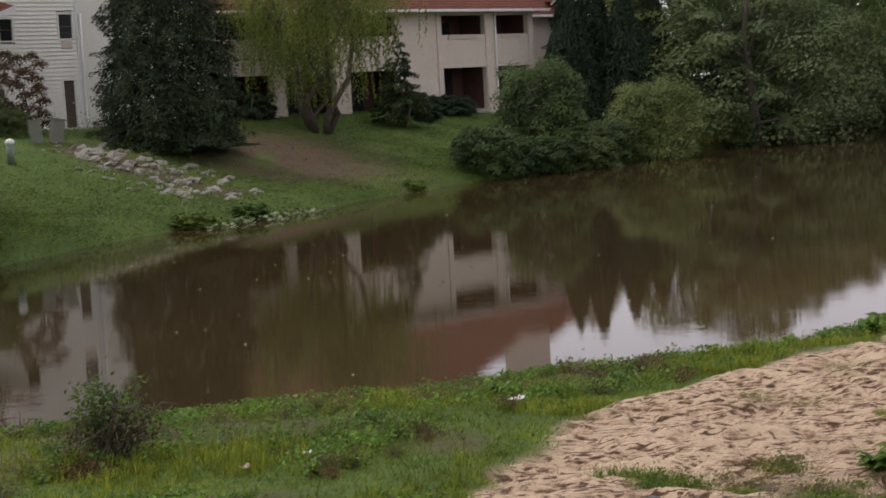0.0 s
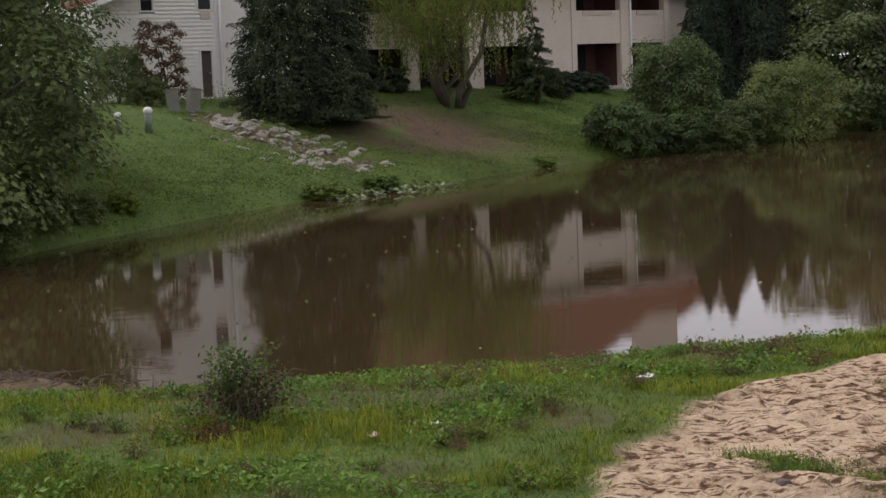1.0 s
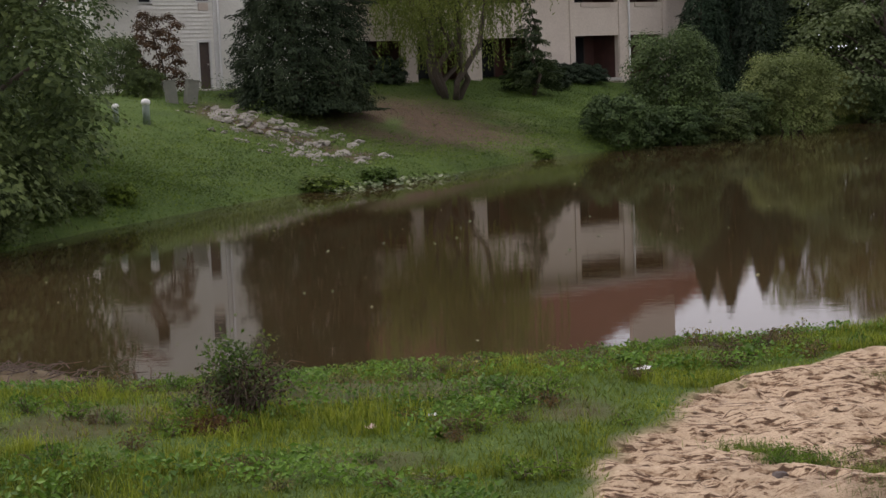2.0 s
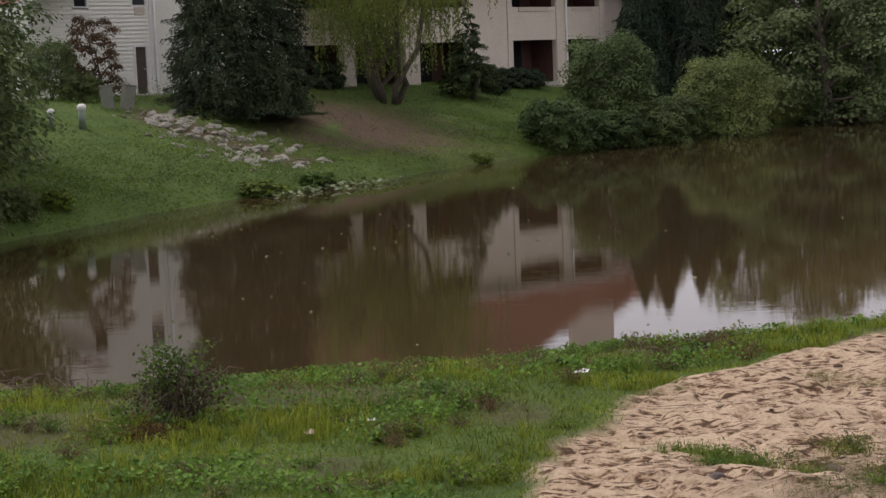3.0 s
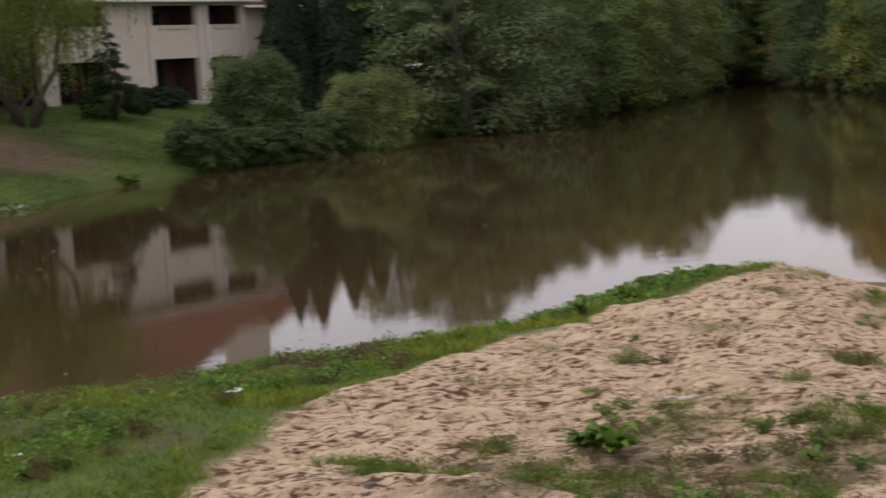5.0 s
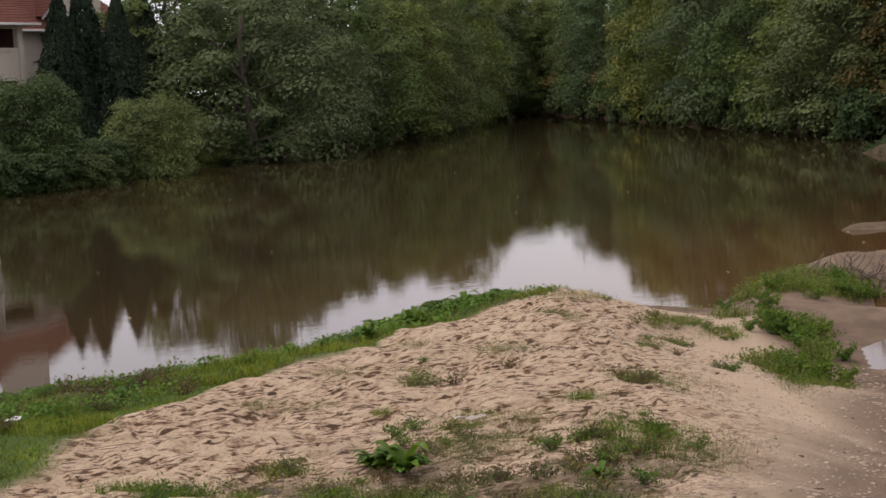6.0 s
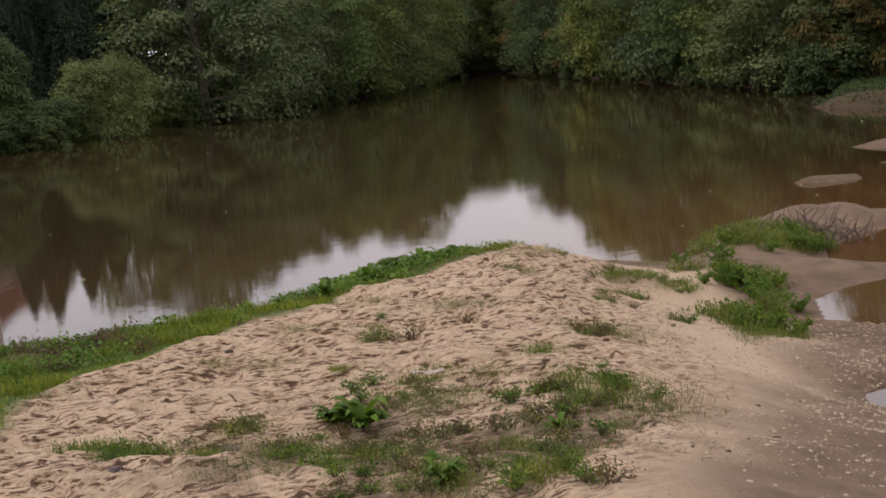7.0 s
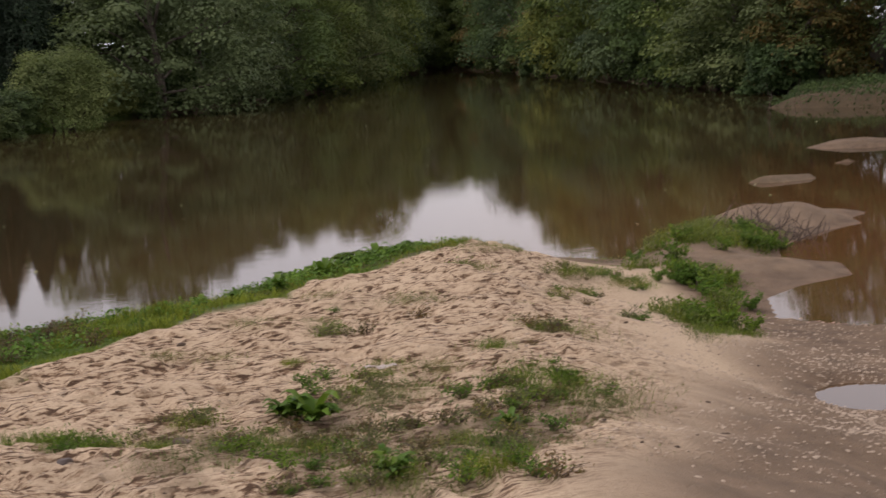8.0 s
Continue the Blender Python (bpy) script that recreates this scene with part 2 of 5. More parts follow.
def box(bm, x0, x1, y0, y1, z0, z1, bevel=0.0):
    r = bmesh.ops.create_cube(bm, size=1, matrix=Matrix.Translation(((x0 + x1) / 2, (y0 + y1) / 2, (z0 + z1) / 2)) @ Matrix.Diagonal((x1 - x0, y1 - y0, z1 - z0, 1)))
    if bevel:
        edges = list({e for v in r["verts"] for e in v.link_edges})
        bmesh.ops.bevel(bm, geom=edges, offset=bevel, segments=2, affect="EDGES")
    return bm


def boxes(*rows, bevel=0.0):
    bm = bmesh.new()
    for r in rows:
        box(bm, *r, bevel=bevel)
    return bm


def tube(bm, points, radii, sides=7):
    """A tapered limb along points."""
    rings = []
    for i, (p, r) in enumerate(zip(points, radii)):
        along = (Vector(points[min(i + 1, len(points) - 1)]) - Vector(points[max(i - 1, 0)])).normalized()
        side = along.cross(Vector((0.3, 1, 0.2))).normalized()
        other = along.cross(side)
        rings.append([bm.verts.new(Vector(p) + (side * math.cos(a) + other * math.sin(a)) * r * (1 + 0.12 * math.sin(3 * a + i)))
                      for a in (2 * math.pi * k / sides for k in range(sides))])
    for a, b in zip(rings, rings[1:]):
        for k in range(sides):
            bm.faces.new((a[k], a[(k + 1) % sides], b[(k + 1) % sides], b[k]))
    bm.faces.new(rings[-1])
    bm.faces.new(rings[0][::-1])
    return bm


def units(rng, n):
    v = rng.normal(size=(n, 3))
    return v / np.linalg.norm(v, axis=1)[:, None]


def cards(rng, at, normal, size, aspect=0.55, along=None):
    """Small folded leaves at the points given: corners and faces."""
    n = normal / np.linalg.norm(normal, axis=1)[:, None]
    a = units(rng, len(at)) if along is None else along
    a = a - n * np.sum(a * n, 1)[:, None]
    a /= np.linalg.norm(a, axis=1)[:, None] + 1e-9
    b = np.cross(n, a)
    s = np.broadcast_to(size, (len(at),))[:, None]
    fold = n * s * 0.22
    v = np.stack([at - a * s, at + b * s * aspect + fold, at + a * s, at - b * s * aspect + fold], 1).reshape(-1, 3)
    return v, np.arange(len(v)).reshape(-1, 4)


def blades(rng, at, height, width, lean):
    """Grass blades: three-sided strips that bend over."""
    n = len(at)
    a = rng.uniform(0, 2 * math.pi, n)
    side = np.stack([np.cos(a), np.sin(a), np.zeros(n)], 1) * width[:, None] / 2
    b = a + rng.uniform(0.8, 2.3, n)
    tip = np.stack([np.cos(b) * lean * height, np.sin(b) * lean * height, height * np.sqrt(np.maximum(0.05, 1 - lean ** 2))], 1)
    mid = tip * np.array([0.38, 0.38, 0.62])
    v = np.stack([at - side, at + side, at + mid + side * 0.8, at + mid - side * 0.8, at + tip], 1).reshape(-1, 3)
    k = np.arange(n)[:, None] * 5
    f = np.concatenate([k + [0, 1, 2], k + [0, 2, 3], k + [3, 2, 4]], 1).reshape(-1, 3)
    return v, f


def short_blades(rng, at, height, width, lean):
    """A mown sward: one leaning triangle a blade."""
    n = len(at)
    a, b = rng.uniform(0, 2 * math.pi, n), rng.uniform(0, 2 * math.pi, n)
    side = np.stack([np.cos(a), np.sin(a), np.zeros(n)], 1) * width[:, None] / 2
    tip = np.stack([np.cos(b) * lean * height, np.sin(b) * lean * height, height * np.sqrt(np.maximum(0.05, 1 - lean ** 2))], 1)
    return np.stack([at - side, at + side, at + tip], 1).reshape(-1, 3), np.arange(3 * n).reshape(-1, 3)


def lattice(x, y, seed):
    """Smooth noise in 0..1 over the plan, one bump a unit."""
    xi, yi = np.floor(x).astype(np.int64), np.floor(y).astype(np.int64)
    fx, fy = x - xi, y - yi
    fx, fy = fx * fx * (3 - 2 * fx), fy * fy * (3 - 2 * fy)

    def h(a, b):
        k = (a * 374761393 + b * 668265263 + seed * 1442695041) & 0x7FFFFFFF
        k = ((k ^ (k >> 13)) * 1274126177) & 0x7FFFFFFF
        return ((k ^ (k >> 16)) & 0xFFFF) / 65535

    return (h(xi, yi) * (1 - fx) + h(xi + 1, yi) * fx) * (1 - fy) + (h(xi, yi + 1) * (1 - fx) + h(xi + 1, yi + 1) * fx) * fy


# ---- the lie of the land ----
WATER = [(-60, 10), (-20, 13.8), (-9, 15.7), (-6.4, 15.7), (-5, 15.2), (-2.9, 15.3), (-2, 15.6), (-0.8, 15.9), (0.8, 16.4), (2.6, 17.4), (3.8, 18.1), (5, 19.2),
         (6.2, 20.2), (7.2, 20.9), (8.2, 21.2), (9.1, 20.6), (9.8, 19.9), (10.3, 19.2), (11.0, 20.0), (12.0, 21.1), (12.8, 21.9), (13.8, 22.3), (15.0, 22.5),
         (15.8, 21.6), (15.2, 20.3), (13.9, 19.8), (12.6, 18.8), (12.0, 17.8), (12.5, 17.2), (12.0, 16.2), (11.0, 15.9), (10.2, 15.4), (9.6, 14.3), (10.0, 13.5), (11.0, 12.9),
         (13.2, 12.2), (18, 11.5), (40, 14), (60, 20), (60, 42), (42, 44), (35, 48.5), (33.5, 50.5), (36, 53), (41.2, 60), (44, 72.8), (47.5, 90), (52.5, 112), (58.5, 135),
         (58, 146), (54, 144), (47, 134), (36, 108), (23.6, 87.8), (11.9, 72.8), (6.8, 64.8), (1.0, 57.2), (-1.0, 54.0), (-3.4, 48.9), (-6.0, 44.3), (-7.3, 42.6), (-8.8, 39),
         (-9.9, 35.4), (-10.7, 33), (-11.2, 30), (-13, 26), (-20, 21), (-60, 19)]
BARS = [(18.3, 26.9, 0.9, 0.45, 0.13), (24.9, 33.2, 1.5, 1.0, 0.16), (27.5, 33.0, 2.0, 1.0, 0.16), (21.5, 29.6, 0.8, 0.35, 0.09), (14.6, 21.6, 1.6, 0.7, 0.1), (-6.5, 16.5, 1.0, 0.55, 0.12)]


def shore_distance(x, y):
    """Distance from the water's edge: positive on land, negative over water."""
    best, inside = np.full(x.shape, 1e9), np.zeros(x.shape, bool)
    for (ax, ay), (bx, by) in zip(WATER, WATER[1:] + WATER[:1]):
        dx, dy = bx - ax, by - ay
        k = np.clip(((x - ax) * dx + (y - ay) * dy) / (dx * dx + dy * dy), 0, 1)
        best = np.minimum(best, np.hypot(x - ax - k * dx, y - ay - k * dy))
        cross = (ay > y) != (by > y)
        if dy:
            inside ^= cross & (x < ax + (y - ay) * dx / dy)
    return np.where(inside, -best, best)


def smooth(a, b, v):
    k = np.clip((v - a) / (b - a), 0, 1)
    return k * k * (3 - 2 * k)


def far_side(x, y):
    """1 on the far banks of the pond, 0 on the near one."""
    return smooth(-3, 3, y - np.interp(x, [-60, -20, -9, 8, 16, 60], [14.6, 17.8, 24, 29, 26, 28]))


def land(x, y):
    """Height of the ground over the water."""
    d = shore_distance(x, y)
    p = np.maximum(d, 0)
    near = 1.02 * (1 - np.exp(-(p / 2.3) ** 1.25)) + 0.75 * smooth(9, 1, np.hypot(x, y)) * smooth(0, 6, p)
    near *= 1 - 0.93 * smooth(4.2, 8.8, x - 0.35 * (y - 10)) * smooth(19, 14, y)
    near *= 1 - 0.8 * np.exp(-((x - 9.5) / 1.5) ** 2 - ((y - 18.2) / 2.0) ** 2)
    right = smooth(30, 45, x) * smooth(140, 60, y)
    far = 0.45 * (1 - np.exp(-p / 0.5)) + 2.3 * smooth(0.3, 13, p) * (1 - 0.75 * right)
    k = far_side(x, y)
    h = np.where(d > 0, near * (1 - k) + far * k, np.maximum(-0.9, 0.32 * d))
    shallow = smooth(7, 1, np.hypot((x - 14) / 1.3, y - 17)) * 0.9
    h = np.where(d < 0, h * (1 - 0.75 * shallow), h)
    for bx, by, rx, ry, top in BARS:
        h = np.maximum(h, -0.9 + (0.9 + top) * np.exp(-0.12 * (np.hypot((x - bx) / rx, (y - by) / ry)) ** 4))
    h = h * (1 - 0.92 * np.exp(-((x - 7.95) / 1.3) ** 2 - ((y - 10.5) / 1.2) ** 2))
    hole = np.hypot((x - 8.15) / 0.46, (y - 10.85) / 0.5)
    return h - (h + 0.06) * np.exp(-hole ** 4)


SAND_EDGE = [(4, -0.6), (8.2, 0.05), (9.3, 0.25), (9.7, 0.4), (10.4, 0.67), (11.1, 1.1), (12.0, 1.9), (13.2, 2.8), (14.5, 4.1), (15.9, 5.6), (17, 6.9), (18.5, 8.0), (20.5, 9.2), (24, 9.8)]


def sand_share(x, y):
    """1 on the sand heap, 0 on the grass beside it."""
    edge = np.interp(y, [q[0] for q in SAND_EDGE], [q[1] for q in SAND_EDGE])
    edge = edge + 0.35 * (lattice(x * 1.3, y * 1.3, 5) - 0.5) + 0.2 * (lattice(x * 4, y * 4, 6) - 0.5)
    return smooth(-0.1, 0.12, x - edge) * smooth(27, 24.5, y) * (1 - far_side(x, y))


def roughness_of_sand(x, y):
    """Rain-pitted crust on the heap; the low sand beside it is smooth."""
    return sand_share(x, y) * smooth(6.2, 4.6, x - 0.38 * (y - 9.5)) * smooth(0.6, -0.4, x - 3.2 - 0.8 * (y - 6.5))


def surface(x, y):
    """The ground with its dents, dimples and clods."""
    h = land(x, y)
    k = sand_share(x, y) * smooth(0.05, 0.4, h)
    rough = roughness_of_sand(x, y) * smooth(0.05, 0.4, h)
    ridges = 1 - np.abs(2 * lattice(x * 2.6 + 0.6 * y, y * 5.5, 1) - 1)
    pits = smooth(0.55, 0.8, lattice(x * 5.5 + 0.5 * y, y * 11 + 0.9 * x, 2)) + 0.6 * smooth(0.6, 0.85, lattice(x * 9, y * 13, 17))
    # little scalloped terraces that face downhill
    wave = y * 7.5 + 2.6 * lattice(x * 1.7, y * 1.9, 60) + 1.1 * lattice(x * 6, y * 5, 61)
    patchy = smooth(0.3, 0.6, lattice(x * 1.1, y * 1.5, 62))
    h = h + rough * 0.028 * patchy * (1 - (wave - np.floor(wave))) * (0.3 + 0.7 * lattice(x * 4, y * 6, 63))
    h = h + rough * smooth(10.5, 13, y) * 0.15 * (lattice(x * 1.9 + 0.5 * y, y * 2.1, 64) - 0.5)
    h = h + rough * (0.04 * (ridges ** 2 - 0.4) - 0.06 * pits) + k * 0.15 * (lattice(x * 1.2, y * 1.6, 3) - 0.5) + k * 0.03 * (lattice(x * 2.4, y * 2.4, 9) - 0.5)
    g = (1 - k) * smooth(0.02, 0.3, h)
    return h + g * (0.12 * (lattice(x * 0.8, y * 0.8, 4) - 0.5) + 0.05 * (lattice(x * 3, y * 3, 7) - 0.5))


def ground_at(x, y):
    return float(surface(np.array([float(x)]), np.array([float(y)]))[0])


def steps(*spans):
    """Grid lines from spans of start, end and spacing."""
    return np.unique(np.round(np.concatenate([np.arange(a, b, s) for a, b, s in spans]), 4))


def riprap_share(x, y):
    """The band of broken stone down the far bank."""
    k = np.clip((x + 12.2) / 5.8, 0, 1)
    return np.exp(-((y - 51.8 + 3.6 * k) / 1.2) ** 4) * smooth(-12.8, -12, x) * smooth(-5.6, -6.4, x)


def debris_share(x, y):
    """Dead reeds and mud washed up on the near shore."""
    return smooth(1.4, 0.7, np.hypot((x + 6.3) / 1.6, (y - 15.2) / 0.75) + 0.5 * (lattice(x * 2, y * 2, 52) - 0.5))


def spit_share(x, y):
    """Weeds on the low spit beyond the sand."""
    a = np.exp(-np.hypot((x - 11.7) / 1.6, (y - 19.3) / 1.1) ** 4)
    b = np.exp(-np.hypot((x - 9.75) / 0.6, (y - 16.7) / 0.95) ** 4)
    c = np.exp(-np.hypot((x - 8.1) / 0.5, (y - 13.6) / 0.55) ** 4)
    d = np.exp(-np.hypot((x - 9.3) / 0.3, (y - 14.9) / 0.6) ** 4)
    return np.maximum(np.maximum(a, b), np.maximum(c, d)) * smooth(0.45, 0.62, 0.65 * lattice(x * 1.6, y * 1.6, 45) + 0.35 * lattice(x * 4, y * 4, 48))


def build_ground():
    xs = steps((-900, -80, 60), (-80, -16, 3), (-16, -7, 0.5), (-7, -0.5, 0.14), (-0.5, 8.4, 0.055), (8.4, 18, 0.14), (18, 60, 0.9), (60, 120, 6), (120, 901, 60))
    ys = steps((-600, -20, 50), (-20, 4, 2), (4, 7, 0.3), (7, 12.6, 0.03), (12.6, 16.4, 0.052), (16.4, 24, 0.14), (24, 60, 0.6), (60, 160, 1.2), (160, 260, 10), (260, 1501, 80))
    gx, gy = np.meshgrid(xs, ys)
    x, y = gx.ravel(), gy.ravel()
    z = surface(x, y)
    cols, rows = len(xs), len(ys)
    i = (np.arange(rows - 1)[:, None] * cols + np.arange(cols - 1)).ravel()
    mesh = mesh_np("ground", np.stack([x, y, z], 1), np.stack([i, i + 1, i + cols + 1, i + cols], 1), True)
    bare = np.exp(-np.hypot((x + 5.4) / 4.9, (y - 56.8) / 5.8) ** 4) * far_side(x, y) * smooth(0.2, 0.55, lattice(x * 0.8, y * 0.8, 41) + 0.25)
    bare = np.maximum(bare, riprap_share(x, y))
    bare = np.maximum(bare, debris_share(x, y))
    thin = smooth(0.57, 0.72, lattice(x * 0.9, y * 0.9, 12)) * 0.55 * (1 - far_side(x, y))
    bare = np.maximum(bare, 0.75 * smooth(29, 32, x) * smooth(60, 55, y) * far_side(x, y))
    # soil colour here paints the dark shade beneath the far shore trees
    bare = np.maximum(bare, 0.95 * far_side(x, y) * smooth(11, 14, x - 0.02 * y) * smooth(9, 5, shore_distance(x, y)))
    bare = np.maximum(bare, thin) * (1 - sand_share(x, y))
    litter = np.exp(-np.hypot((x - 2.8) / 1.7, (y - 8.0) / 1.35) ** 4) * smooth(0.35, 0.65, 0.5 * lattice(x * 2.2, y * 2.2, 42) + 0.5 * lattice(x * 7, y * 7, 43)) * 0.7
    bare = np.maximum(bare, litter * sand_share(x, y))
    bare = np.maximum(bare, 0.8 * spit_share(x, y) * smooth(0.3, 0.6, lattice(x * 2, y * 2, 44)))
    damp = smooth(0.2, 0.05, z + 0.12 * (lattice(x * 2, y * 2, 8) - 0.5)) * smooth(10, 12, y + 0.7 * x) * (1 - far_side(x, y)) * smooth(5, 8, x)
    low = x - 3.15 - 0.78 * (y - 6.07) + 0.9 * (lattice(x * 0.9, y * 0.9, 14) - 0.5) + 0.25 * (lattice(x * 4, y * 4, 15) - 0.5)
    damp = np.maximum(damp, 0.92 * smooth(-0.55, 0.6, low) * smooth(15, 13, y) * (1 - far_side(x, y)) * smooth(2, 4, x))
    damp = np.maximum(damp, 0.9 * smooth(9.5, 10.3, x + 0.5 * (lattice(x * 2, y * 2, 16) - 0.5)) * smooth(11, 13, y) * smooth(24, 22.5, y) * (1 - far_side(x, y)))
    bar = sum(np.exp(-0.1 * np.hypot((x - b[0]) / b[2], (y - b[1]) / b[3]) ** 4) for b in BARS)
    damp = np.maximum(damp, np.minimum(1, bar) * 0.85)
    for name, values in (("sand", sand_share(x, y)), ("rough", roughness_of_sand(x, y)), ("bare", bare), ("wet", damp)):
        mesh.attributes.new(name, "FLOAT", "POINT").data.foreach_set("value", values.astype(np.float32))
    ob = link("ground", mesh, GROUND)
    tagged(ob, "grassy pond banks with a heap of pale sand and wet silt", "ground", kind="structure")


def build_water():
    bm = bmesh.new()
    for q in ((-90, 2), (90, 2), (90, 170), (-90, 170)):
        bm.verts.new((*q, 0))
    bm.faces.new(bm.verts)
    tagged(part("water", bm, WATERY), "still silty brown pond water mirroring trees and sky", "water", kind="structure")


build_ground()
build_water()


# ---- the apartment building on the far bank ----
def wall_with_openings(bm, x0, x1, z0, z1, holes, y0=0.0, y1=0.25):
    """A wall between x0 and x1 with real holes (x0, x1, z0, z1)."""
    xs = sorted({x0, x1, *[h[0] for h in holes], *[h[1] for h in holes]})
    zs = sorted({z0, z1, *[h[2] for h in holes], *[h[3] for h in holes]})
    at = {(x, z): bm.verts.new((x, y0, z)) for x in xs for z in zs}
    faces = []
    for a, b in zip(xs, xs[1:]):
        for c, d in zip(zs, zs[1:]):
            if not any(h[0] <= a and b <= h[1] and h[2] <= c and d <= h[3] for h in holes):
                faces.append(bm.faces.new((at[a, c], at[b, c], at[b, d], at[a, d])))
    bmesh.ops.delete(bm, geom=[v for v in bm.verts if not v.link_faces], context="VERTS")
    made = bmesh.ops.extrude_face_region(bm, geom=faces, use_keep_orig=True)
    bmesh.ops.translate(bm, verts=[v for v in made["geom"] if isinstance(v, bmesh.types.BMVert)], vec=(0, y1 - y0, 0))
    bmesh.ops.recalc_face_normals(bm, faces=bm.faces)
    return bm


def shingle_roof(bm, corners_low, corners_high, courses=26, lift=0.03):
    """A slope in lapped courses from the eave (two points) to the ridge (two points)."""
    (a, b), (c, d) = [[Vector(q) for q in pair] for pair in (corners_low, corners_high)]
    normal = (b - a).cross(d - a).normalized()
    if normal.z < 0:
        normal = -normal
    for i in range(courses):
        k0, k1 = i / courses, (i + 1.15) / courses
        p = [a.lerp(c, k0) + normal * lift, b.lerp(d, k0) + normal * lift, b.lerp(d, min(k1, 1)), a.lerp(c, min(k1, 1))]
        q = [v.copy() for v in p[:2]]
        for v in q:
            v -= normal * lift
        vs = [bm.verts.new(v) for v in p + q]
        if len({tuple(round(t, 4) for t in v.co) for v in vs[:4]}) > 2:
            bm.faces.new(vs[:4])
            bm.faces.new((vs[1], vs[0], vs[4], vs[5]))
    return bm


def opening_fill(house, x0, x1, floor, top, lower):
    """A recessed balcony behind an opening: back wall, side walls, slab and a sliding door."""
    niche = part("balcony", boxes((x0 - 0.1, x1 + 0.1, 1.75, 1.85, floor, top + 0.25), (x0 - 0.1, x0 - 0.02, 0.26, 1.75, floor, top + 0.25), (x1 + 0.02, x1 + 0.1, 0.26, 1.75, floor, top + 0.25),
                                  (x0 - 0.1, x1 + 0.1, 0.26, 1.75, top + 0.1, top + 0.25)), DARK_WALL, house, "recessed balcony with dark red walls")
    part("slab", boxes((x0 - 0.1, x1 + 0.1, -0.1 if lower else 0.26, 1.75, floor - 0.16, floor - 0.005)), CONCRETE, niche)
    w = (x1 - x0) * 0.62
    m = x0 + (x1 - x0) * 0.45
    frame_bm = bmesh.new()
    for a in (m - w / 2, m - 0.03, m + w / 2 - 0.06):
        box(frame_bm, a, a + 0.06, 1.66, 1.74, floor, floor + 2.02)
    box(frame_bm, m - w / 2 + 0.06, m + w / 2 - 0.06, 1.66, 1.74, floor + 1.96, floor + 2.02)
    part("door_frame", frame_bm, BROWN, niche)
    part("pane", boxes((m - w / 2 + 0.062, m + w / 2 - 0.062, 1.695, 1.71, floor + 0.01, floor + 1.955)), GLASS, niche)


def house_window(house, x0, x1, z0, z1, face):
    frame_bm = bmesh.new()
    for a, b, c, d in ((x0 - 0.07, x0, z0, z1), (x1, x1 + 0.07, z0, z1), (x0 - 0.07, x1 + 0.07, z1, z1 + 0.08), (x0 - 0.07, x1 + 0.07, z0 - 0.06, z0)):
        box(frame_bm, a, b, face - 0.035, face + 0.1, c, d)
    win = part("window", frame_bm, WHITE, house, "white window frame with dark glass")
    part("pane", boxes((x0, x1, face + 0.05, face + 0.07, z0, z1)), GLASS, win)
    part("sash_bar", boxes((x0, x1, face + 0.02, face + 0.05, (z0 + z1) / 2 - 0.02, (z0 + z1) / 2 + 0.02)), BROWN, win)


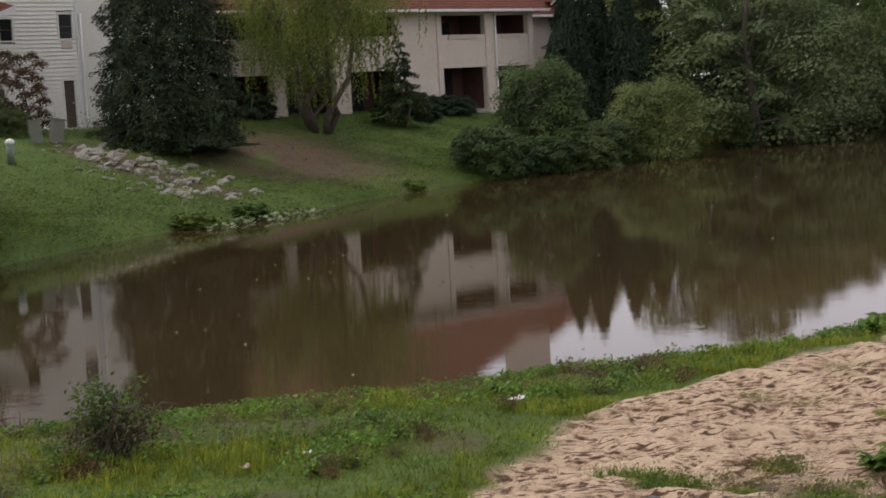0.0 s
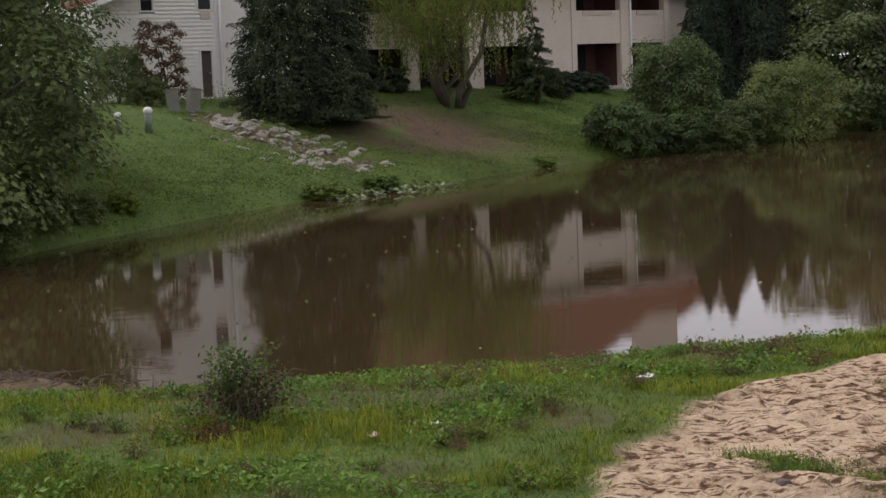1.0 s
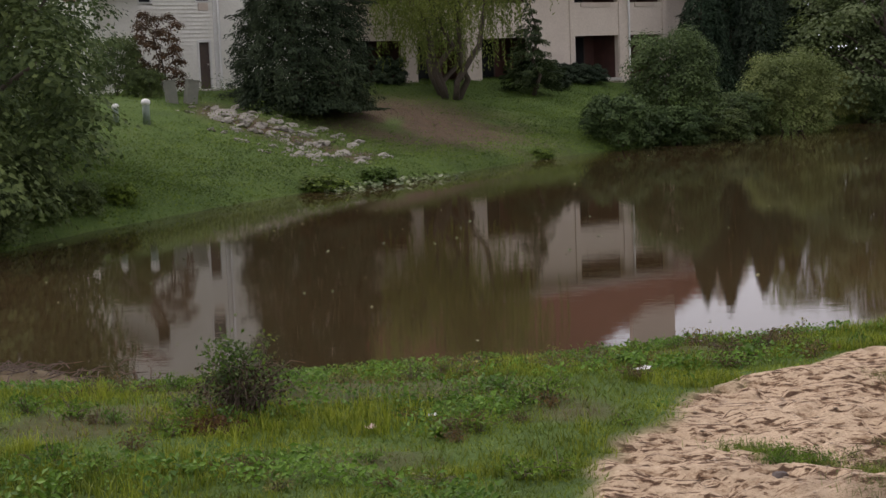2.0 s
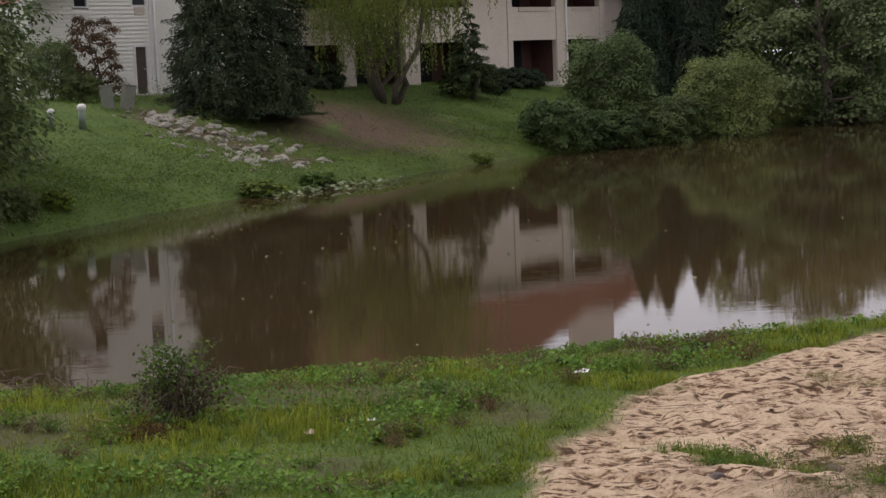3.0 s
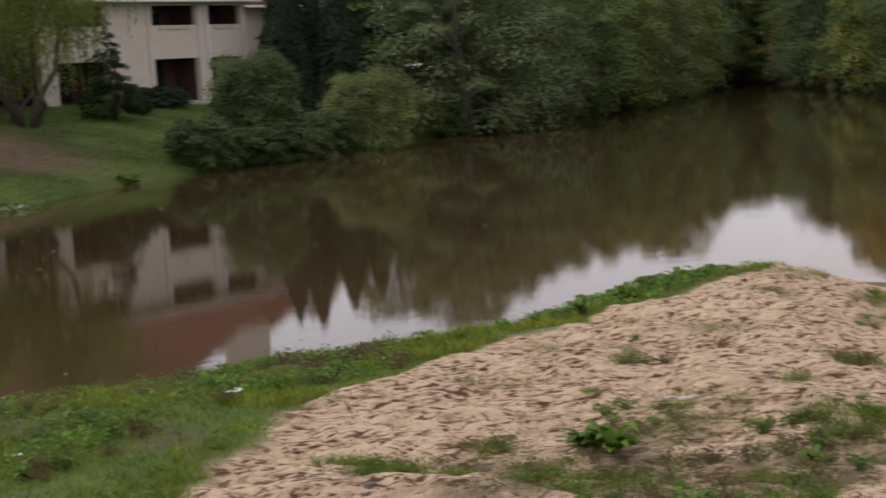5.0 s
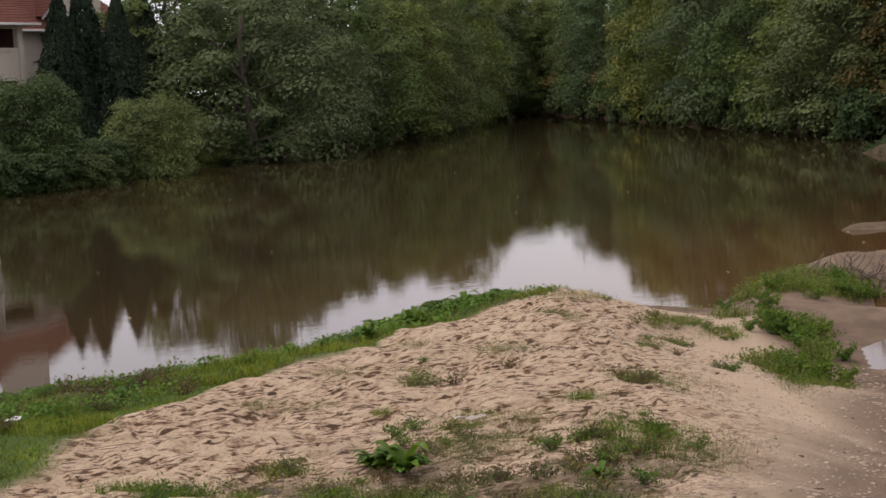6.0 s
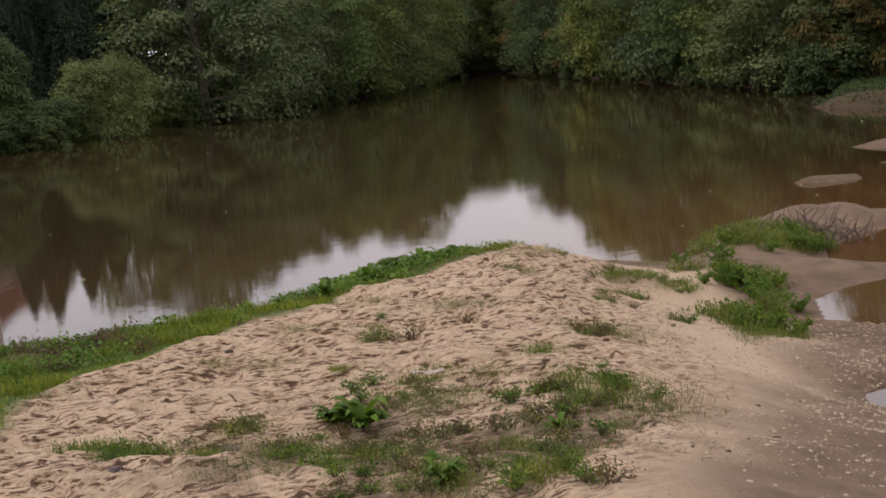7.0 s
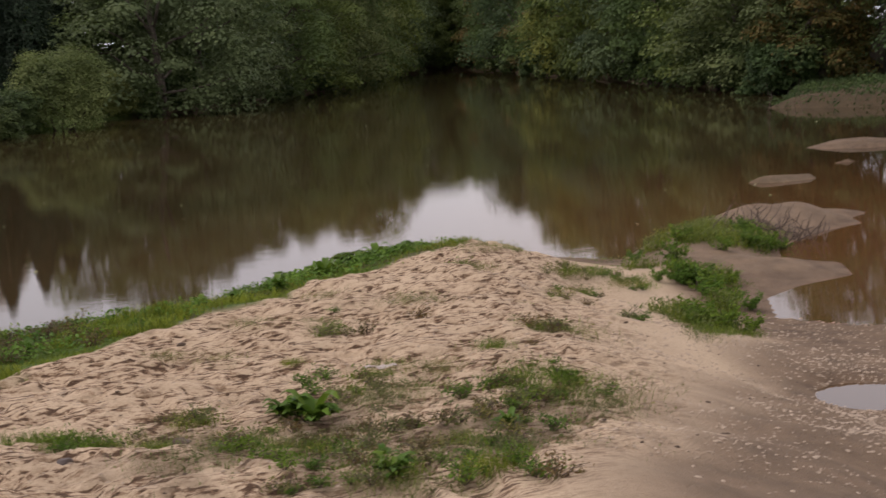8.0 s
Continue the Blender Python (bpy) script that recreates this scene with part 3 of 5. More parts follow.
def build_house():
    house = tagged(new("apartment_building"), "cream two-storey apartment building with balconies and red shingle roof", "building")
    house.matrix_world = pose(2.72, 75.55, 0, 0, 0, 42)
    bays = [(-15.6, -12.9), (-12.2, -9.5), (-8.65, -5.85), (-3.0, -0.2), (0.52, 2.75)]
    holes = [h for a, b in bays for h in ((a, b, 2.5, 4.52), (a, b, 6.07, 6.98))]
    part("wall", wall_with_openings(bmesh.new(), -16.2, 3.1, 1.6, 7.25, holes), STUCCO, house)
    part("end_wall", boxes((2.85, 3.1, 0.25, 9.0, 1.6, 7.25)), STUCCO, house)
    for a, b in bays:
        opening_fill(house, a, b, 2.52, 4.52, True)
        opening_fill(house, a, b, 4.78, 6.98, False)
        part("parapet_cap", boxes((a + 0.4, b - 0.5, -0.05, 0.24, 5.86, 6.05), bevel=0.01), BEIGE, house)
    # pilasters that stand a little proud, and the downspout beside one
    for a, b in ((-0.2, 0.52), (-3.35, -3.0), (2.75, 3.12), (-9.5, -8.65)):
        part("pilaster", boxes((a + 0.02, b - 0.02, -0.06, -0.002, 1.7, 7.1), bevel=0.01), STUCCO, house)
    for x in (0.42, -21.95):
        bm = tube(bmesh.new(), [(x, -0.12, 7.2), (x, -0.12, 5), (x, -0.12, 2.95), (x + 0.02, -0.3, 2.75)], [0.055] * 4, 8)
        part("downspout", bm, WHITE, house, "white downspout", True)
    # siding wing: lapped boards round a door and windows
    door, win, win2 = (-22.82, -22.36, 2.82, 4.63), (-22.84, -22.28, 6.24, 7.17), (-25.3, -24.8, 6.2, 7.0)
    bm = bmesh.new()
    z = 2.2
    while z < 10.3:
        top = z + 0.155
        rake = min(-21.9, -21.9 - max(0, z - 8.6) * 1.4)
        for x0, x1 in ((-27.15, -22.14),):
            spans = [(x0, min(x1, rake))]
            for h in (door, win, win2):
                if z < h[3] and top > h[2]:
                    spans = [q for a, b in spans for q in ((a, min(b, h[0] - 0.07)), (max(a, h[1] + 0.07), b)) if q[1] - q[0] > 0.02]
            for a, b in spans:
                vs = [bm.verts.new(q) for q in ((a, -0.045, z), (b, -0.045, z), (b, -0.004, top), (a, -0.004, top), (a, 0.1, z), (b, 0.1, z), (b, 0.1, top), (a, 0.1, top))]
                for f in ((0, 1, 2, 3), (1, 0, 4, 5), (0, 3, 7, 4), (1, 5, 6, 2)):
                    bm.faces.new([vs[k] for k in f])
        z = top
    part("siding", bm, SIDING, house, "white lapped siding boards")
    part("wall", wall_with_openings(bmesh.new(), -27.15, -16.2, 1.6, 8.6, [door, win, win2], 0.1, 0.3), SIDING, house)
    part("wall", boxes((-22.0, -16.2, 0.0, 0.1, 1.6, 8.6)), SIDING, house)
    part("side_wall", boxes((-27.15, -26.95, 0.3, 9.0, 1.6, 8.6)), SIDING, house)
    part("corner_board", boxes((-22.14, -21.98, -0.06, 0.0, 2.3, 8.7), bevel=0.006), WHITE, house)
    part("corner_board", boxes((-27.2, -27.06, -0.06, 0.0, 2.3, 8.7), bevel=0.006), WHITE, house)
    d = part("door", boxes((door[0], door[1], 0.03, 0.08, door[2], door[3])), BROWN, house, "dark brown recessed door")
    part("door_frame", boxes((door[0] - 0.08, door[0], -0.05, 0.2, door[2], door[3]), (door[1], door[1] + 0.08, -0.05, 0.2, door[2], door[3]), (door[0] - 0.08, door[1] + 0.08, -0.05, 0.2, door[3], door[3] + 0.1)), WHITE, d)
    bm = bmesh.new()
    bmesh.ops.create_uvsphere(bm, u_segments=10, v_segments=6, radius=0.035, matrix=Matrix.Translation((door[1] - 0.08, 0.0, door[2] + 0.95)))
    part("door_knob", bm, CONCRETE, d)
    part("door_step", boxes((door[0] - 0.35, door[1] + 0.25, -0.9, -0.04, door[2] - 0.5, door[2] - 0.03), bevel=0.02), CONCRETE, house)
    house_window(house, *win, -0.01)
    house_window(house, *win2, -0.01)
    part("vent_panel", boxes((-22.78, -22.34, -0.06, -0.03, 5.86, 6.15), bevel=0.008), BEIGE, house)
    # roofs
    low, high, back = 7.2, 13.2, 9.3
    bm = bmesh.new()
    shingle_roof(bm, ((-16.6, -0.65, low), (3.55, -0.65, low)), ((-16.6, 4.3, high), (-1.2, 4.3, high)), 44)
    shingle_roof(bm, ((3.55, -0.65, low), (3.55, back, low)), ((-1.2, 4.3, high), (-1.2, 4.3, high)), 44)
    shingle_roof(bm, ((3.55, back, low), (-16.6, back, low)), ((-1.2, 4.3, high), (-16.6, 4.3, high)), 12)
    roof = part("roof", bm, SHINGLE, house, "weathered red-brown shingle roof")
    part("gutter", boxes((-16.6, 3.6, -0.78, -0.64, 7.1, 7.22), bevel=0.02), WHITE, roof)
    part("gutter", boxes((3.54, 3.66, -0.78, back, 7.1, 7.22), bevel=0.02), WHITE, roof)
    part("soffit", boxes((-16.6, 3.54, -0.64, 0.0, 7.12, 7.18), (3.1, 3.54, 0.0, back, 7.12, 7.18)), WHITE, roof)
    # gable of the siding wing
    bm = bmesh.new()
    shingle_roof(bm, ((-28.0, -0.4, 8.4), (-28.0, 9.4, 8.4)), ((-24.5, -0.4, 10.6), (-24.5, 9.4, 10.6)), 20)
    shingle_roof(bm, ((-16.4, -0.4, 7.6), (-16.4, 9.4, 7.6)), ((-24.5, -0.4, 10.6), (-24.5, 9.4, 10.6)), 34)
    part("roof", bm, SHINGLE, house)
    bm = bmesh.new()
    tri = [bm.verts.new(q) for q in ((-27.15, 0.1, 8.6), (-16.4, 0.1, 7.7), (-24.5, 0.1, 10.5))]
    bm.faces.new(tri)
    bmesh.ops.solidify(bm, geom=bm.faces[:], thickness=0.2)
    part("gable", bm, SIDING, house)
    # porch roof on the siding wing
    bm = bmesh.new()
    shingle_roof(bm, ((-28.7, -1.3, 6.1), (-25.3, -1.3, 7.4)), ((-28.7, -0.06, 6.35), (-25.3, -0.06, 7.65)), 5)
    porch = part("porch_roof", bm, SHINGLE, house)
    part("fascia", boxes((-0.05, 3.66, -0.05, 0.0, -0.2, 0.0)), WHITE, porch).matrix_basis = pose(-28.7, -1.3, 6.1, 0, -20.9, 0)
    # rear section with its own hip roof, a small white-trimmed gable and a tall stair wall
    part("rear_wall", boxes((3.1, 10.3, 2.2, 2.45, 1.6, 7.1), (10.05, 10.3, 2.45, 9, 1.6, 7.1)), STUCCO, house)
    bm = bmesh.new()
    shingle_roof(bm, ((3.6, 1.5, 7.05), (10.9, 1.5, 7.05)), ((3.6, 4.6, 10.9), (6.9, 4.6, 10.9)), 34)
    shingle_roof(bm, ((10.9, 1.5, 7.05), (10.9, 9.2, 7.05)), ((6.9, 4.6, 10.9), (6.9, 6.2, 10.9)), 34)
    rear = part("rear_roof", bm, SHINGLE, house)
    part("gutter", boxes((3.7, 10.95, 1.36, 1.5, 6.95, 7.07), bevel=0.02), WHITE, rear)
    part("tower_wall", boxes((3.85, 6.95, 3.6, 3.9, 7.0, 13.2)), STUCCO, house, "tall cream stair wall above the roof")
    bm = bmesh.new()
    shingle_roof(bm, ((3.5, 3.3, 13.1), (3.5, 4.2, 13.1)), ((5.4, 3.3, 14.3), (5.4, 4.2, 14.3)), 12)
    shingle_roof(bm, ((7.3, 3.3, 13.1), (7.3, 4.2, 13.1)), ((5.4, 3.3, 14.3), (5.4, 4.2, 14.3)), 12)
    part("tower_roof", bm, SHINGLE, house)
    bm = bmesh.new()
    f = bm.faces.new([bm.verts.new(q) for q in ((6.5, 1.75, 7.85), (9.5, 1.75, 7.85), (8.0, 1.75, 9.2))])
    r = bmesh.ops.extrude_face_region(bm, geom=[f])
    bmesh.ops.translate(bm, verts=[v for v in r["geom"] if isinstance(v, bmesh.types.BMVert)], vec=(0, 1.9, 0))
    gable = part("gable", bm, STUCCO, house, "small cream gable in the roof")
    bm = bmesh.new()
    for x0, z0, x1, z1 in ((6.3, 7.75, 8.0, 9.28), (8.0, 9.28, 9.7, 7.75), (6.4, 7.93, 9.6, 7.93)):
        f = bm.faces.new([bm.verts.new(q) for q in ((x0, 1.6, z0), (x1, 1.6, z1), (x1, 1.6, z1 - 0.18), (x0, 1.6, z0 - 0.18))])
        r = bmesh.ops.extrude_face_region(bm, geom=[f])
        bmesh.ops.translate(bm, verts=[v for v in r["geom"] if isinstance(v, bmesh.types.BMVert)], vec=(0, 0.13, 0))
    part("rake_board", bm, WHITE, gable, "white rake boards")
    bm = bmesh.new()
    shingle_roof(bm, ((6.2, 1.5, 7.72), (6.2, 3.6, 7.72)), ((8.0, 1.5, 9.34), (8.0, 3.6, 9.34)), 10)
    shingle_roof(bm, ((9.8, 1.5, 7.72), (9.8, 3.6, 7.72)), ((8.0, 1.5, 9.34), (8.0, 3.6, 9.34)), 10)
    part("gable_roof", bm, SHINGLE, gable)
    # the far wing behind
    bm = bmesh.new()
    f = bm.faces.new([bm.verts.new(q) for q in ((11.0, 4.0, 1.6), (13.3, 4.0, 1.6), (13.3, 4.0, 8.9), (11.9, 4.0, 10.2), (11.0, 4.0, 10.2))])
    r = bmesh.ops.extrude_face_region(bm, geom=[f])
    bmesh.ops.translate(bm, verts=[v for v in r["geom"] if isinstance(v, bmesh.types.BMVert)], vec=(0, 0.25, 0))
    part("wing_wall", bm, STUCCO, house)
    bm = bmesh.new()
    shingle_roof(bm, ((13.3, 3.9, 7.1), (17.2, 3.9, 7.1)), ((13.3, 6.4, 9.4), (15.2, 6.4, 9.4)), 20)
    part("wing_roof", bm, SHINGLE, house)
    part("wing_front", boxes((13.32, 17.0, 4.4, 4.65, 1.6, 7.0)), STUCCO, house)
    part("foundation", boxes((-27.1, 3.05, 0.02, 8.9, 1.0, 2.1)), CONCRETE, house)


build_house()


# ---- trees and shrubs ----
def limb_points(rng, start, end, sag=0.1, n=5):
    a, b = np.array(start, float), np.array(end, float)
    pts = [a + (b - a) * k / (n - 1) for k in range(n)]
    for k in range(1, n - 1):
        pts[k] = pts[k] + rng.normal(size=3) * np.linalg.norm(b - a) * 0.05 + [0, 0, sag * math.sin(math.pi * k / (n - 1))]
    return [tuple(p) for p in pts]


def crown_leaves(rng, clumps, per, size, aspect=0.68):
    """Leaves in flattened sprays: most on the upper side of each clump, some hanging off its rim."""
    at, nor, siz = [], [], []
    for c, r in clumps:
        u = units(rng, per)
        low = (u[:, 2] < -0.1) & (rng.uniform(size=per) < 0.75)
        u[:, 2] = np.where(low, -0.6 * u[:, 2], u[:, 2])
        shell = 0.35 + 0.65 * rng.uniform(0, 1, per) ** 0.45
        shell = np.where(rng.uniform(size=per) < 0.1, rng.uniform(1.0, 1.3, per), shell)
        p = u * np.array(r) * shell[:, None]
        out = np.hypot(p[:, 0], p[:, 1]) / r[0]
        p[:, 2] -= 0.35 * r[2] * out ** 2
        at.append(np.array(c) + p)
        nor.append(u * [0.9, 0.9, 0.6] + 0.26 * units(rng, per) + [0, 0, 0.55])
        siz.append(size * rng.uniform(0.6, 1.25, per))
    return cards(rng, np.concatenate(at), np.concatenate(nor), np.concatenate(siz), aspect)


def broad_tree(name, h, r, seed, leaf, label, skirt=0.06, clump_count=60, per=130, size=0.17, category="tree", trunks=1):
    """A trunk with limbs and a crown of leaf clumps that may reach down to the ground."""
    rng = np.random.default_rng(seed)
    tree = tagged(new(name), label, category)
    clumps = []
    lean = rng.normal(size=2) * 0.04 * h
    for i in range(clump_count):
        k = (i + 0.5) / clump_count
        z = h * (skirt + (0.95 - skirt) * k)
        wide = r * max(0.02, 1 - ((z / h - 0.34) / 0.7) ** 2) ** 0.75 * rng.uniform(0.62, 1.2)
        a = i * 2.399 + rng.uniform(-0.5, 0.5)
        cr = r * rng.uniform(0.2, 0.45) * (1.1 - 0.35 * k)
        clumps.append(((math.cos(a) * wide * 0.86 + lean[0] * k, math.sin(a) * wide * 0.86 + lean[1] * k, z), (cr, cr, cr * rng.uniform(0.42, 0.7))))
    for t in range(trunks):
        off = rng.normal(size=2) * 0.2 * (trunks > 1)
        top = (lean[0] + off[0] * 4, lean[1] + off[1] * 4, h * 0.86)
        part("trunk", tube(bmesh.new(), limb_points(rng, (off[0], off[1], -0.3), top, 0, 6), np.linspace(0.035 * h / trunks ** 0.5, 0.008 * h, 6), 8), BARK, tree, "", True)
    for i in range(4, clump_count, max(1, clump_count // 9)):
        c = clumps[i][0]
        part("limb", tube(bmesh.new(), limb_points(rng, (lean[0] * 0.3, lean[1] * 0.3, c[2] * 0.55), c, 0.15), np.linspace(0.011 * h, 0.003 * h, 5), 6), BARK, tree, "", True)
    link("crown", mesh_np("crown", *crown_leaves(rng, clumps, per, size)), leaf, tree)
    return tree


def conifer(name, h, r, seed, label, sprays=9000, bottom=0.03, size=0.2, taper=0.72, leaf=None, dense=False):
    rng = np.random.default_rng(seed)
    tree = tagged(new(name), label, "conifer")
    part("trunk", tube(bmesh.new(), limb_points(rng, (0, 0, -0.3), (0, 0, h * 0.97), 0, 6), np.linspace(0.022 * h, 0.004 * h, 6), 8), BARK, tree, "", True)
    tiers = max(12, int(h * 3.2))
    at, nor, along = [], [], []
    boughs = []
    for i in range(tiers):
        k = i / tiers
        z = h * (bottom + (0.99 - bottom) * k)
        reach = r * (1 - k) ** taper * rng.uniform(0.85, 1.1)
        for j in range(max(4, int(11 * (1 - k)) + 3)):
            boughs.append((z + rng.uniform(-0.45, 0.45), rng.uniform(0, 2 * math.pi), reach * rng.uniform(0.7, 1.12)))
    weight = np.array([b[2] for b in boughs])
    count = np.maximum(6, (sprays * weight / weight.sum()).astype(int))
    for (z, a, reach), n in zip(boughs, count):
        k = rng.uniform(0.12, 1, n) ** 0.7
        side = rng.normal(size=n) * 0.16 * reach * (1.15 - k)
        x = math.cos(a) * reach * k - math.sin(a) * side
        y = math.sin(a) * reach * k + math.cos(a) * side
        at.append(np.stack([x, y, z - 0.32 * reach * k ** 1.6 + 0.12 * reach * k ** 4 - np.abs(rng.normal(size=n)) * 0.1], 1))
        nor.append(np.array([0.5 * math.cos(a), 0.5 * math.sin(a), 1.0]) + 0.6 * units(rng, n))
        along.append(np.tile([math.cos(a), math.sin(a), -0.45], (n, 1)) + 0.5 * units(rng, n))
    at, nor, along = [np.concatenate(q) for q in (at, nor, along)]
    if dense:
        n = sprays
        k, a = rng.uniform(0, 0.97, n) ** 1.15, rng.uniform(0, 2 * math.pi, n)
        wave = 0.55 * lattice(a * 3.2, k * h * 1.1, seed) + 0.45 * lattice(a * 8, k * h * 2.4, seed + 1)
        reach = 0.94 * r * (1 - k) ** taper * (0.62 + 0.5 * wave) * rng.uniform(0.5, 1.03, n) ** 0.4
        keep = rng.uniform(size=len(at)) < 0.55
        fill = np.stack([np.cos(a) * reach, np.sin(a) * reach, h * k + 0.02 + 0.2 * wave], 1)
        at = np.concatenate([at[keep], fill])
        along = np.concatenate([along[keep], np.stack([np.cos(a), np.sin(a), np.full(n, -0.6)], 1) + 0.7 * units(rng, n)])
        nor = np.concatenate([nor[keep], np.stack([np.cos(a), np.sin(a), np.full(n, 0.9)], 1) + 0.8 * units(rng, n)])
        at[:, 2] = np.maximum(at[:, 2], 0.05)
    for z, a, reach in boughs[::max(1, len(boughs) // 10)]:
        part("limb", tube(bmesh.new(), limb_points(rng, (0, 0, z), (math.cos(a) * reach * 0.8, math.sin(a) * reach * 0.8, z - 0.2 * reach), 0.05), np.linspace(0.006 * h, 0.002 * h, 5), 5), BARK, tree, "", True)
    link("crown", mesh_np("crown", *cards(rng, at, nor, size * rng.uniform(0.6, 1.2, len(at)), 0.38, along)), leaf or NEEDLE, tree)
    return tree


def weeping_willow(h, r, seed):
    rng = np.random.default_rng(seed)
    tree = tagged(new("willow_tree"), "weeping willow with several stems and hanging yellow-green shoots", "tree")
    tips = []
    for i in range(6):
        a = i * 1.05 + rng.uniform(-0.2, 0.2)
        foot = (0.22 * math.cos(a), 0.22 * math.sin(a), -0.3)
        top = (r * 0.55 * math.cos(a), r * 0.55 * math.sin(a), h * rng.uniform(0.62, 0.85))
        pts = limb_points(rng, foot, top, -0.3, 6)
        part("trunk", tube(bmesh.new(), pts, np.linspace(0.15, 0.04, 6), 8), BARK, tree, "", True)
        tips += pts[3:]
        for j in range(2):
            b = a + rng.uniform(-0.7, 0.7)
            end = (r * 0.85 * math.cos(b), r * 0.85 * math.sin(b), h * rng.uniform(0.68, 0.9))
            pts2 = limb_points(rng, pts[3], end, 0.4, 5)
            part("limb", tube(bmesh.new(), pts2, np.linspace(0.07, 0.02, 5), 6), BARK, tree, "", True)
            tips += pts2[1:]
    tips = np.array(tips)
    at, along = [], []
    for i in range(1150):
        s = tips[rng.integers(len(tips))] + rng.normal(size=3) * [0.5, 0.5, 0.35]
        n = rng.integers(14, 34)
        drop = np.arange(n) * 0.085
        out_dir = s[:2] / (np.linalg.norm(s[:2]) + 1e-6)
        arc = np.minimum(drop, 0.8)
        p = np.stack([s[0] + out_dir[0] * arc * 0.5, s[1] + out_dir[1] * arc * 0.5, s[2] + 0.25 * np.sin(np.minimum(drop * 2, 3)) - drop], 1) + rng.normal(size=(n, 3)) * 0.035
        at.append(p[p[:, 2] > 1.1])
    at = np.concatenate(at)
    along = np.tile([0, 0, -1.0], (len(at), 1)) + 0.6 * units(rng, len(at))
    link("crown", mesh_np("crown", *cards(rng, at, units(rng, len(at)), rng.uniform(0.06, 0.11, len(at)), 0.3, along)), WILLOW, tree)
    return tree


def shrub(name, h, r, seed, leaf, label, per=110, clump_count=30, size=0.12, stems=5):
    rng = np.random.default_rng(seed)
    bush = tagged(new(name), label, "shrub")
    clumps = []
    for i in range(clump_count):
        a, k = i * 2.399, (i + 0.5) / clump_count
        z = h * (0.1 + 0.78 * k)
        wide = r * math.sqrt(max(0.05, 1 - (z / h * 1.15 - 0.32) ** 2)) * rng.uniform(0.5, 1.0)
        cr = r * rng.uniform(0.22, 0.36)
        clumps.append(((math.cos(a) * wide * 0.8, math.sin(a) * wide * 0.8, z), (cr, cr, cr * 0.7)))
    for i in range(stems):
        c = clumps[(i * 5 + 3) % clump_count][0]
        part("stem", tube(bmesh.new(), limb_points(rng, (c[0] * 0.15, c[1] * 0.15, -0.2), c, 0.05), np.linspace(0.012 * h + 0.01, 0.006, 5), 5), BARK, bush, "", True)
    link("crown", mesh_np("crown", *crown_leaves(rng, clumps, per, size)), leaf, bush)
    return bush


def stand(ob, x, y, turn=0.0, scale=1.0, sink=0.05, tall=None):
    ob.matrix_world = pose(x, y, max(ground_at(x, y), -0.1) - sink, 0, 0, turn) @ Matrix.Diagonal((scale, scale, tall or scale, 1))
    return ob


def again(ob, x, y, turn=0.0, scale=1.0, sink=0.05, tall=None):
    c = copy_thing(ob, Matrix())
    return stand(c, x, y, turn, scale, sink, tall)


big_spruce = stand(conifer("spruce_tree", 11.5, 2.95, 11, "large dark blue-green spruce with boughs down to the ground", 64000, 0.02, 0.078, 0.42, None, True), -9.3, 54.8, 30)
rear_spruce = stand(conifer("spruce_tree", 7.3, 2.1, 12, "dark spruce standing behind the shore shrubs", 12000, 0.04, 0.1, 0.85, None, True), 6.6, 76.0, 10)
again(rear_spruce, 9.6, 78.0, 120, 1.03)
again(rear_spruce, 8.2, 80.5, 220, 1.1)
again(rear_spruce, 11.5, 81.5, 320, 1.0)
small_conifer = stand(conifer("young_conifer", 4.6, 1.55, 13, "young conifer with thin open tiers on the lawn", 8500, 0.16, 0.085, 0.9, NEEDLE_LIGHT), -1.5, 67.6, 0)
willow = stand(weeping_willow(8.8, 3.7, 14), -4.7, 63.6, 20)

alder = stand(broad_tree("alder_tree", 8.8, 4.8, 21, LEAF_GREY, "broad grey-green alder leaning over the pond's edge", 0.03, 54, 330, 0.11), 15.6, 77.0, 0)
oak = stand(broad_tree("shore_tree", 9.2, 4.4, 22, LEAF, "dense dark green tree growing down to the water", 0.02, 54, 330, 0.11), 24.5, 91.0, 0)
light = stand(broad_tree("shore_tree", 9.8, 4.2, 23, LEAF_OLIVE, "light green tree with drooping leafy boughs", 0.04, 54, 330, 0.11), 45.2, 136.5, 0)
rust = stand(broad_tree("shore_tree", 9.0, 3.4, 24, LEAF_RUST, "tree turning rusty yellow beside the pond", 0.03, 54, 330, 0.11), 54.2, 112, 0)
